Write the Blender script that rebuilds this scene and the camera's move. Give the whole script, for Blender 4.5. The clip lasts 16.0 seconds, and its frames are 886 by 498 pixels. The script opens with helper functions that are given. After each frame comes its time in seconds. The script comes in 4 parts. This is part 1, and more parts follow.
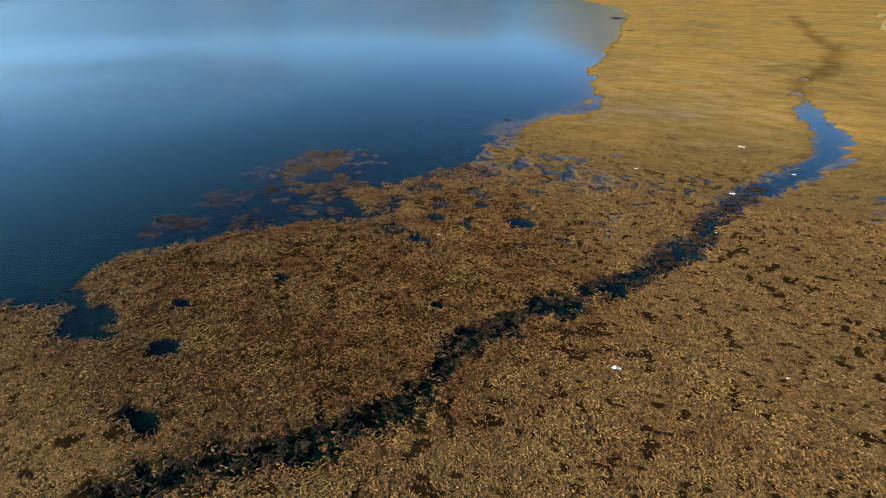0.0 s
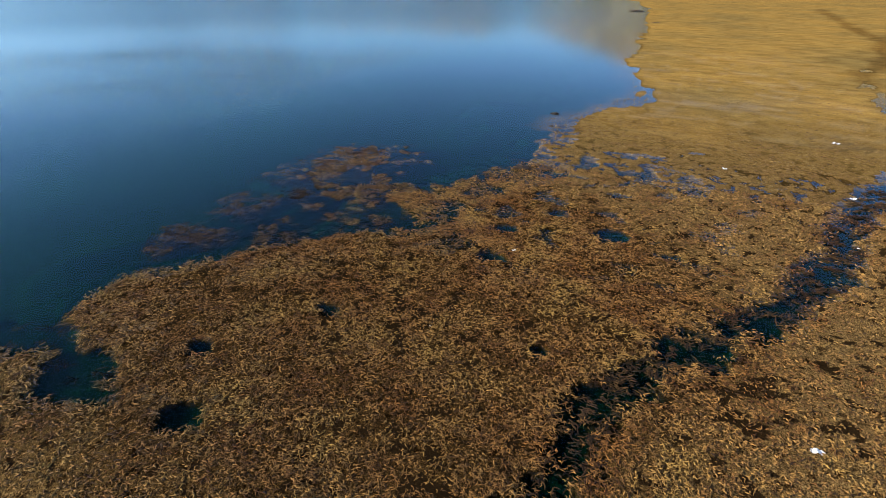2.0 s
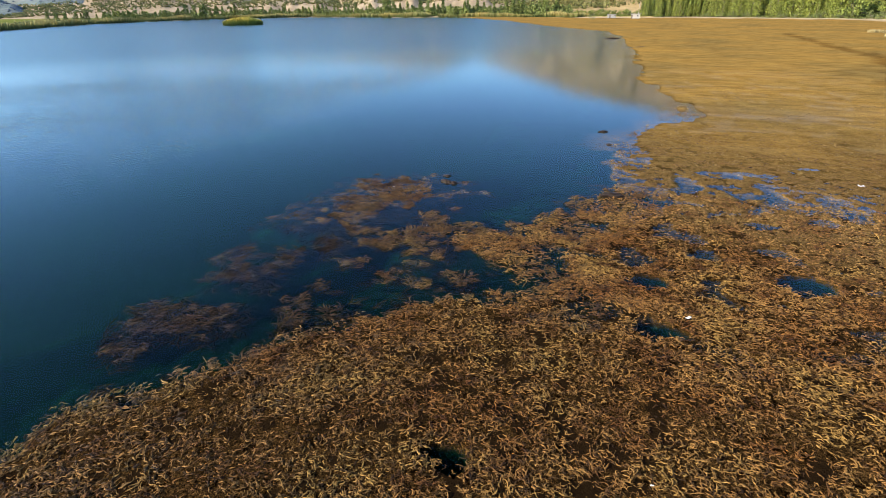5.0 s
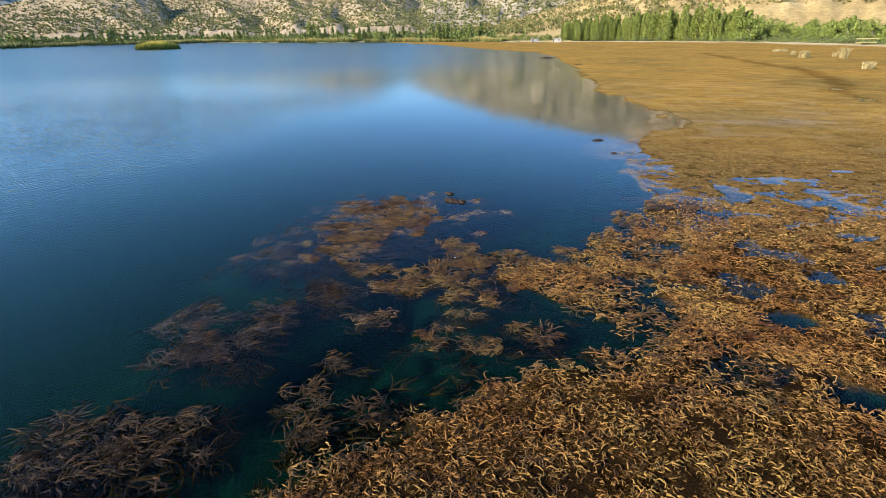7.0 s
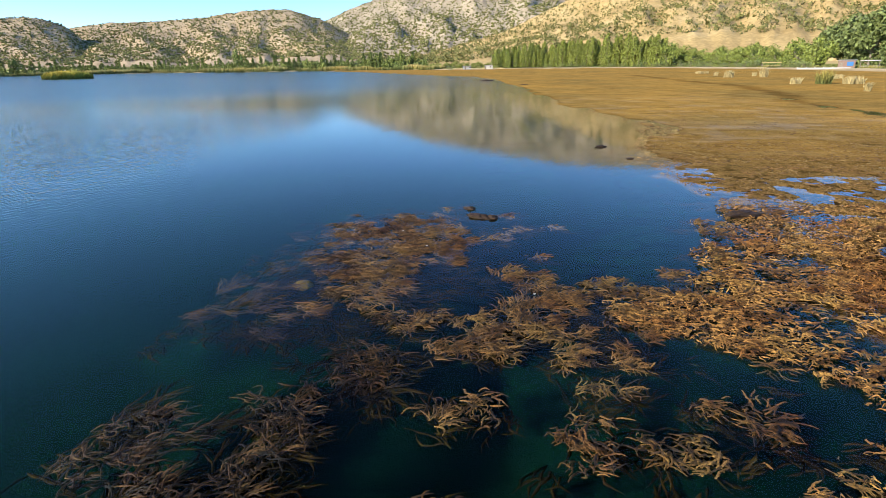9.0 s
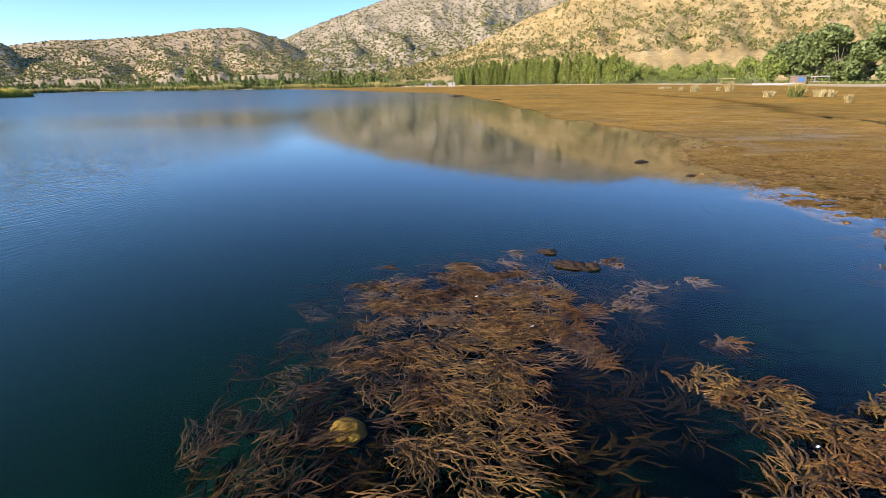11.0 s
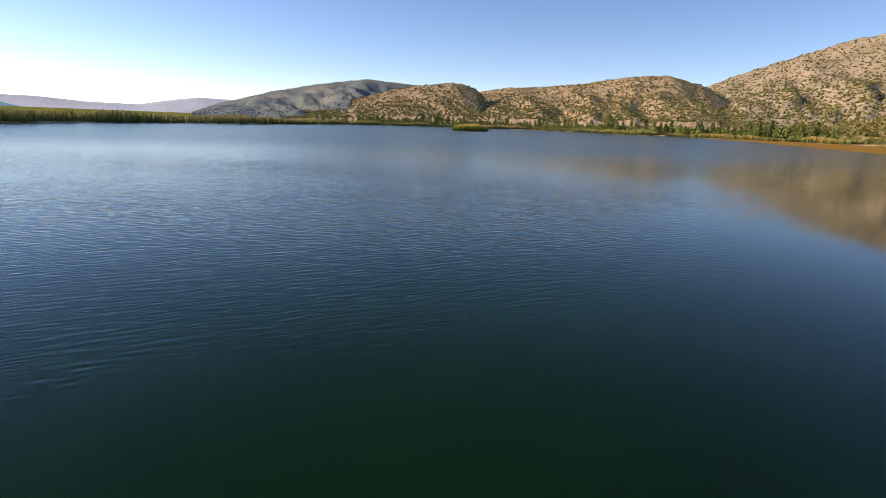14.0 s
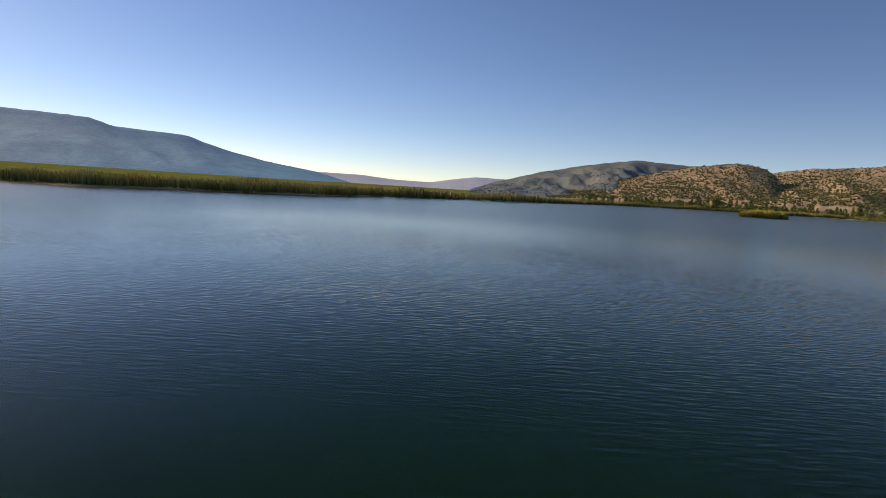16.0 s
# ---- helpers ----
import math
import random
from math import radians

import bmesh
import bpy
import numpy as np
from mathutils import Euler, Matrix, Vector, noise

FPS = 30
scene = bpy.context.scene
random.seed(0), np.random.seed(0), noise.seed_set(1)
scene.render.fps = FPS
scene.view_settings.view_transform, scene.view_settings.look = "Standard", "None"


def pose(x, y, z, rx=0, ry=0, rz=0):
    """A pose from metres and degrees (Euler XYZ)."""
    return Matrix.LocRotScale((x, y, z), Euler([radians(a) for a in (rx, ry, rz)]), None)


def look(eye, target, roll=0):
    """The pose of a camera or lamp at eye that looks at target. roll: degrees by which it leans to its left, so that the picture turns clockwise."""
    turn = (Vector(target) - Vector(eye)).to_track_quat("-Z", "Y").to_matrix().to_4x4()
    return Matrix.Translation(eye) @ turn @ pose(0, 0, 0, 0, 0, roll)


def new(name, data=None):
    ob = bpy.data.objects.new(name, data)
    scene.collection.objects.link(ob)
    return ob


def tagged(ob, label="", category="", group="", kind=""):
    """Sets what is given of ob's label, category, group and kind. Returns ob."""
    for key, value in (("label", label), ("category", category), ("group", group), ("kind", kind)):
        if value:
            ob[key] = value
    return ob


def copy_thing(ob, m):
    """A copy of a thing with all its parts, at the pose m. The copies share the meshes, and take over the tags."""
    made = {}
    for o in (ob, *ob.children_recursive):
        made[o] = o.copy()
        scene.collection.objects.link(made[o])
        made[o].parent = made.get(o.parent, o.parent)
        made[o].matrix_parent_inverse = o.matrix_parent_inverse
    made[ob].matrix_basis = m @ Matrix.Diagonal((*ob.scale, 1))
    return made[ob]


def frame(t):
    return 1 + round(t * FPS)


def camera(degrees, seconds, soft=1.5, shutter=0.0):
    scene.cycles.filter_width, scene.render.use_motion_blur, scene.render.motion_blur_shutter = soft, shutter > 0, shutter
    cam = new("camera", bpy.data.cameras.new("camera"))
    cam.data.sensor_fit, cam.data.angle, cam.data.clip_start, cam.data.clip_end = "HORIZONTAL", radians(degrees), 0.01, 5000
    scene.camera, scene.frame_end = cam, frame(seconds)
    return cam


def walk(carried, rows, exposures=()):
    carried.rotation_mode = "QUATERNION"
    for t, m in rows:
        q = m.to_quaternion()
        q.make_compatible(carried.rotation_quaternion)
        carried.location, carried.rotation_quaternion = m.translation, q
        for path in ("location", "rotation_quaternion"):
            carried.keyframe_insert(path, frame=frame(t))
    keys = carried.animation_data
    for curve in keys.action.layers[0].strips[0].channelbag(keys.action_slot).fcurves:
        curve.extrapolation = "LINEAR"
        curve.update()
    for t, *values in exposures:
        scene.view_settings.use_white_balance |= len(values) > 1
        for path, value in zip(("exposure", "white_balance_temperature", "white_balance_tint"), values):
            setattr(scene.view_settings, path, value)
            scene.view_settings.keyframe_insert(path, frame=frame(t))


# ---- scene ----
cam = camera(82.0, 16.0, soft=0.8)
PATH = [
    (0, (17.719, -28.485, 11.083), (17.038, -26.872, 10.115), 0.2),
    (0.5, (16.635, -27.737, 10.765), (15.954, -26.127, 9.793), 0.2),
    (1, (15.527, -27.003, 10.316), (14.844, -25.395, 9.342), 0.2),
    (1.5, (14.442, -26.281, 9.853), (13.755, -24.672, 8.883), 0.2),
    (2, (13.348, -25.502, 9.506), (12.662, -23.894, 8.534), 0.2),
    (2.5, (12.244, -24.738, 9.123), (11.559, -23.124, 8.162), 0.1),
    (3, (11.203, -24.012, 8.741), (10.513, -22.384, 7.805), 0.0),
    (3.5, (10.148, -23.235, 8.319), (9.462, -21.591, 7.408), -0.1),
    (4, (9.097, -22.5, 7.907), (8.429, -20.837, 7.019), -0.3),
    (4.2, (8.661, -22.2, 7.743), (8.004, -20.528, 6.863), -0.4),
    (6.3, (4.289, -18.816, 6.1), (3.858, -17.039, 5.29), -0.8),
    (6.5, (3.9, -18.458, 5.956), (3.494, -16.67, 5.157), -0.7),
    (7, (2.974, -17.522, 5.59), (2.622, -15.713, 4.814), -0.7),
    (7.5, (2.109, -16.583, 5.202), (1.8, -14.756, 4.449), -0.7),
    (8, (1.309, -15.668, 4.789), (1.047, -13.824, 4.059), -0.8),
    (8.5, (0.534, -14.718, 4.376), (0.339, -12.857, 3.669), -0.9),
    (9, (-0.211, -13.719, 4.036), (-0.331, -11.843, 3.353), -1.0),
    (9.2, (-0.507, -13.299, 3.932), (-0.602, -11.419, 3.257), -0.9),
    (11.3, (-3.032, -8.477, 3.363), (-3.004, -6.575, 2.744), -1.1),
    (11.5, (-3.327, -8.097, 3.357), (-3.323, -6.194, 2.741), -0.9),
    (12, (-4.124, -7.094, 3.331), (-4.229, -5.193, 2.719), -0.6),
    (12.5, (-5.07, -6.08, 3.33), (-5.441, -4.21, 2.725), 0.3),
    (13, (-6.15, -4.98, 3.38), (-6.843, -3.203, 2.776), 1.1),
    (13.5, (-7.55, -4.05, 3.55), (-8.529, -2.412, 2.952), 1.6),
    (14, (-9.15, -3.25, 3.78), (-10.413, -1.776, 3.302), 2.1),
    (14.5, (-10.82, -2.65, 3.97), (-12.3, -1.356, 3.602), 2.5),
    (15, (-12.5, -2.2, 4.07), (-14.128, -1.081, 3.763), 2.7),
    (15.5, (-14.1, -1.8, 4.11), (-15.859, -0.886, 3.842), 3.1),
    (16, (-15.6, -1.4, 4.11), (-17.456, -0.693, 3.879), 3.6),
]
EXPOSURES = [(0.0, 1.10, 6600, 4), (4.0, 1.28, 6800, 9), (7.0, 1.36, 6500, 6), (9.0, 1.28, 6500, 8), (12.0, 1.10, 6700, 17), (13.0, 0.95, 7400, 18),
             (14.0, 0.66, 8300, 22), (14.7, 0.40, 8350, 22), (16.0, -0.04, 8400, 22)]
walk(cam, [(t, look(eye, target, roll)) for t, eye, target, roll in PATH], EXPOSURES)

# ---- light ----
SUN_AZ, SUN_EL = radians(-122.0), radians(26.0)   # azimuth from +y towards +x
world = bpy.data.worlds.new("sky")
scene.world = world
world.use_nodes = True
wn = world.node_tree.nodes
sky = wn.new("ShaderNodeTexSky")
sky.sky_type, sky.sun_disc = "NISHITA", False
sky.sun_elevation, sky.sun_rotation = SUN_EL, SUN_AZ
sky.altitude, sky.air_density, sky.dust_density, sky.ozone_density = 1500.0, 0.85, 0.2, 3.5
wn["Background"].inputs["Strength"].default_value = 0.130
rich = wn.new("ShaderNodeHueSaturation")
rich.inputs["Saturation"].default_value = 1.13
rich.inputs["Hue"].default_value = 0.5035
world.node_tree.links.new(sky.outputs["Color"], rich.inputs["Color"])
world.node_tree.links.new(rich.outputs["Color"], wn["Background"].inputs["Color"])

sun = new("sun", bpy.data.lights.new("sun", "SUN"))
sun.data.energy, sun.data.angle, sun.data.color = 3.6, radians(0.5), (1.0, 0.89, 0.74)
toward = Vector((math.sin(SUN_AZ) * math.cos(SUN_EL), math.cos(SUN_AZ) * math.cos(SUN_EL), math.sin(SUN_EL)))
sun.matrix_world = look(toward * 50, (0, 0, 0))


# ---- small tools ----
def lattice(ix, iy, seed):
    """A hash of whole numbers into 0..1."""
    h = (ix.astype(np.int64) * 374761393 + iy.astype(np.int64) * 668265263 + seed * 1442695041) & 0x7FFFFFFF
    h = ((h ^ (h >> 13)) * 1274126177) & 0x7FFFFFFF
    return ((h ^ (h >> 16)) & 0xFFFFFF) / float(0xFFFFFF)


def vnoise(x, y, seed=0):
    """Smooth value noise, 0..1, one cell a unit."""
    x, y = np.asarray(x, float), np.asarray(y, float)
    ix, iy = np.floor(x), np.floor(y)
    fx, fy = x - ix, y - iy
    fx, fy = fx * fx * (3 - 2 * fx), fy * fy * (3 - 2 * fy)
    a, b = lattice(ix, iy, seed), lattice(ix + 1, iy, seed)
    c, d = lattice(ix, iy + 1, seed), lattice(ix + 1, iy + 1, seed)
    return (a * (1 - fx) + b * fx) * (1 - fy) + (c * (1 - fx) + d * fx) * fy


def fbm(x, y, seed=0, octaves=4):
    total, norm, amp = 0.0, 0.0, 1.0
    for k in range(octaves):
        total = total + amp * vnoise(np.asarray(x) * 2**k, np.asarray(y) * 2**k, seed + 17 * k)
        norm, amp = norm + amp, amp * 0.5
    return total / norm


def smooth(a, b, v):
    t = np.clip((np.asarray(v, float) - a) / (b - a), 0, 1)
    return t * t * (3 - 2 * t)


def inside_dist(x, y, poly):
    """Signed distance to a polygon: above 0 inside."""
    x, y = np.asarray(x, float), np.asarray(y, float)
    best, odd = np.full(x.shape, 1e9), np.zeros(x.shape, bool)
    for (ax, ay), (bx, by) in zip(poly, poly[1:] + poly[:1]):
        dx, dy = bx - ax, by - ay
        t = np.clip(((x - ax) * dx + (y - ay) * dy) / (dx * dx + dy * dy), 0, 1)
        best = np.minimum(best, (x - ax - t * dx) ** 2 + (y - ay - t * dy) ** 2)
        cross = (ay > y) != (by > y)
        odd ^= cross & (x < ax + (y - ay) * dx / (dy if dy else 1e-9))
    return np.sqrt(best) * np.where(odd, 1, -1)


def line_dist(x, y, line):
    x, y = np.asarray(x, float), np.asarray(y, float)
    best = np.full(x.shape, 1e9)
    for (ax, ay), (bx, by) in zip(line, line[1:]):
        dx, dy = bx - ax, by - ay
        t = np.clip(((x - ax) * dx + (y - ay) * dy) / (dx * dx + dy * dy), 0, 1)
        best = np.minimum(best, (x - ax - t * dx) ** 2 + (y - ay - t * dy) ** 2)
    return np.sqrt(best)


def mesh_from(name, verts, faces, material, smooth_shade=True):
    """A mesh from an (n, 3) array and an (m, 3 or 4) array."""
    me = bpy.data.meshes.new(name)
    verts, faces = np.asarray(verts, np.float32), np.asarray(faces, np.int32)
    n, k = faces.shape
    me.vertices.add(len(verts))
    me.vertices.foreach_set("co", verts.ravel())
    me.loops.add(n * k)
    me.loops.foreach_set("vertex_index", faces.ravel())
    me.polygons.add(n)
    me.polygons.foreach_set("loop_start", np.arange(0, n * k, k, dtype=np.int32))
    me.polygons.foreach_set("use_smooth", np.full(n, smooth_shade))
    me.update(calc_edges=True)
    me.validate()
    me.materials.append(material)
    return me


def mark(me, name, values):
    me.attributes.new(name, "FLOAT", "POINT").data.foreach_set("value", np.asarray(values, np.float32).ravel())


def part(name, data, parent, label="", material=None):
    """One mesh object, from mesh data or a bmesh, under a thing or a part."""
    if isinstance(data, bmesh.types.BMesh):
        me = bpy.data.meshes.new(name)
        data.to_mesh(me)
        data.free()
        me.materials.append(material)
        data = me
    ob = new(name, data)
    ob.parent = parent
    return tagged(ob, label) if label else ob


def thing(name, label, category, at=(0, 0, 0), turn=0.0, group="", kind=""):
    ob = new(name)
    ob.location, ob.rotation_euler = at, (0, 0, turn)
    return tagged(ob, label, category, group, kind)


# ---- materials ----
class Nodes:
    def __init__(self, name):
        self.m = bpy.data.materials.new(name)
        self.m.use_nodes = True
        self.t = self.m.node_tree
        self.b = self.t.nodes["Principled BSDF"]

    def add(self, kind, **sets):
        n = self.t.nodes.new("ShaderNode" + kind)
        for key, value in sets.items():
            n.inputs[key.replace("_", " ")].default_value = value
        return n

    def link(self, a, b):
        self.t.links.new(a, b)

    def place(self, scale=(1, 1, 1)):
        g, m = self.add("NewGeometry"), self.add("Mapping", Scale=scale)
        self.link(g.outputs["Position"], m.inputs["Vector"])
        return m.outputs["Vector"]

    def noise(self, scale, detail=4.0, rough=0.55, stretch=(1, 1, 1)):
        n = self.add("TexNoise", Scale=scale, Detail=detail, Roughness=rough)
        self.link(self.place(stretch), n.inputs["Vector"])
        return n.outputs["Fac"]

    def ramp(self, fac, *stops):
        r = self.add("ValToRGB")
        el = r.color_ramp.elements
        while len(el) < len(stops):
            el.new(0.5)
        for e, (p, c) in zip(el, stops):
            e.position, e.color = p, (*c, 1)
        self.link(fac, r.inputs["Fac"])
        return r.outputs["Color"]

    def mix(self, fac, a, b, blend="MIX"):
        n = self.t.nodes.new("ShaderNodeMix")
        n.data_type, n.blend_type = "RGBA", blend
        for value, slot in ((fac, 0), (a, 6), (b, 7)):
            if isinstance(value, bpy.types.NodeSocket):
                self.link(value, n.inputs[slot])
            else:
                n.inputs[slot].default_value = value if slot == 0 else (*value, 1)
        return n.outputs[2]

    def bump(self, height, strength=0.5, distance=0.05):
        n = self.add("Bump", Strength=strength, Distance=distance)
        self.link(height, n.inputs["Height"])
        self.link(n.outputs["Normal"], self.b.inputs["Normal"])

    def attr(self, name):
        n = self.t.nodes.new("ShaderNodeAttribute")
        n.attribute_name = name
        return n.outputs["Fac"]

    def color(self, socket):
        self.link(socket, self.b.inputs["Base Color"])

    def set(self, **sets):
        for key, value in sets.items():
            self.b.inputs[key.replace("_", " ")].default_value = value
        return self.m


def spotted(name, stops, scale=2.0, rough=0.85, fine=25.0, bump=0.4, spec=0.3, island=0.0):
    """A dull natural surface: two scales of noise through a ramp, and fine relief."""
    n = Nodes(name)
    big, small = n.noise(scale, 5.0), n.noise(fine, 3.0)
    fac = n.add("Math")
    fac.operation = "MULTIPLY_ADD"
    fac.inputs[1].default_value = 0.45
    n.link(small, fac.inputs[0])
    half = n.add("Math")
    half.operation = "MULTIPLY"
    half.inputs[1].default_value = 0.6
    n.link(big, half.inputs[0])
    n.link(half.outputs[0], fac.inputs[2])
    col = n.ramp(fac.outputs[0], *stops)
    if island:
        g = n.add("NewGeometry")
        lum = n.ramp(g.outputs["Random Per Island"], (0.0, (1 - island,) * 3), (1.0, (1 + island * 0.6,) * 3))
        col = n.mix(1.0, col, lum, "MULTIPLY")
    n.color(col)
    if bump:
        n.bump(small, bump, 0.02)
    return n.set(Roughness=rough, Specular_IOR_Level=spec)


def weed_material(name, dark, mid, light, rough=0.7, spec=0.35):
    n = Nodes(name)
    g = n.add("NewGeometry")
    col = n.ramp(g.outputs["Random Per Island"], (0.0, dark), (0.26, mid), (0.80, light), (1.0, mid))
    patch = n.ramp(n.noise(0.55, 4.0), (0.36, (0.72, 0.58, 0.46)), (0.50, (1.0, 0.96, 0.92)), (0.64, (1.10, 1.18, 1.05)))
    blot = n.ramp(n.noise(1.9, 4.0, 0.65), (0.37, (0.42, 0.32, 0.25)), (0.46, (1.0, 0.98, 0.96)), (0.66, (1.14, 1.14, 1.05)))
    patch = n.mix(1.0, patch, blot, "MULTIPLY")
    bead = n.ramp(n.noise(75.0, 2.0), (0.36, (0.42, 0.40, 0.38)), (0.62, (1.2, 1.2, 1.2)))
    n.color(n.mix(1.0, n.mix(1.0, col, patch, "MULTIPLY"), bead, "MULTIPLY"))
    n.bump(n.noise(110.0, 2.0), 0.8, 0.012)
    return n.set(Roughness=rough, Specular_IOR_Level=spec)


WEED = weed_material("dead_water_weed", (0.036, 0.017, 0.006), (0.200, 0.105, 0.030), (0.49, 0.275, 0.080), 0.65, 0.22)
WEED_DRY = weed_material("dry_water_weed", (0.05, 0.029, 0.010), (0.190, 0.113, 0.038), (0.35, 0.218, 0.078), 0.65, 0.25)
# Sunken stems dimmed in their colour, standing in for light lost under water.
WEED_DIMMED = weed_material("depth_dimmed_water_weed", (0.003, 0.003, 0.001), (0.011, 0.009, 0.003), (0.032, 0.023, 0.007), 0.9, 0.0)
WEED_WET = weed_material("wet_water_weed", (0.016, 0.009, 0.004), (0.079, 0.043, 0.012), (0.216, 0.121, 0.033), 0.55, 0.3)
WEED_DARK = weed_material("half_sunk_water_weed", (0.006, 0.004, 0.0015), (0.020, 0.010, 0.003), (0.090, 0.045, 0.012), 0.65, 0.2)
LEAF_POPLAR = spotted("poplar_leaves", ((0.25, (0.14, 0.175, 0.030)), (0.75, (0.34, 0.375, 0.075))), 0.3, 0.6, 3.0, 0, 0.3, 0.45)
LEAF_FAR = spotted("far_belt_leaves", ((0.25, (0.14, 0.175, 0.040)), (0.75, (0.30, 0.335, 0.085))), 0.3, 0.6, 3.0, 0, 0.3, 0.45)
LEAF_GREEN = spotted("orchard_leaves", ((0.25, (0.13, 0.17, 0.03)), (0.75, (0.31, 0.35, 0.07))), 0.3, 0.6, 3.0, 0, 0.3, 0.45)
LEAF_WILLOW = spotted("willow_leaves", ((0.25, (0.09, 0.125, 0.040)), (0.75, (0.23, 0.27, 0.085))), 0.3, 0.6, 3.0, 0, 0.3, 0.45)
BARK = spotted("bark", ((0.2, (0.10, 0.08, 0.06)), (0.8, (0.30, 0.26, 0.20))), 3.0)
OAK = spotted("oak_scrub", ((0.25, (0.105, 0.107, 0.034)), (0.75, (0.235, 0.225, 0.072))), 0.15, 0.8, 1.5, 0, 0.2, 0.4)
# Oak scrub greyed blue, so that its colour carries the distance haze.
OAK_HAZY = spotted("haze_tinted_scrub", ((0.25, (0.12, 0.145, 0.185)), (0.75, (0.18, 0.205, 0.25))), 0.15, 0.8, 1.5, 0, 0.2, 0.4)
STRAW = spotted("dry_grass", ((0.2, (0.32, 0.24, 0.09)), (0.8, (0.62, 0.50, 0.24))), 0.5, 0.8, 5.0, 0, 0.2, 0.4)
MUD_CLUMP = spotted("wet_peat", ((0.3, (0.007, 0.004, 0.002)), (0.7, (0.045, 0.024, 0.010))), 9.0, 0.6, 40.0, 1.0, 0.3)
FEATHER = spotted("white_scrap", ((0.2, (0.62, 0.60, 0.54)), (0.8, (0.85, 0.84, 0.80))), 6.0, 0.7)


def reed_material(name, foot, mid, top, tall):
    """Standing reeds: green foot and straw tips, with lit tops and dark feet painted in."""
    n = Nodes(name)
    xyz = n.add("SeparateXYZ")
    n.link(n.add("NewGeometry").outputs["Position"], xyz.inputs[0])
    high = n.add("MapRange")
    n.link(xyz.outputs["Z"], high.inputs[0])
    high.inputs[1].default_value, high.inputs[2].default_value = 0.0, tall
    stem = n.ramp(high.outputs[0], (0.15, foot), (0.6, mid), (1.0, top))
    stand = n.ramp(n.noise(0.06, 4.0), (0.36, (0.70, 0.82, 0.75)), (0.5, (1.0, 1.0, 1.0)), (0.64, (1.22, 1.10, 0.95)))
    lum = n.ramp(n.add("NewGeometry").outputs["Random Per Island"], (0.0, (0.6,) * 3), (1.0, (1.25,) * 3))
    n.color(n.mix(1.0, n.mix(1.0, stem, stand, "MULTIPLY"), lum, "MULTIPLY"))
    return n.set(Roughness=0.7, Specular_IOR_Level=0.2)


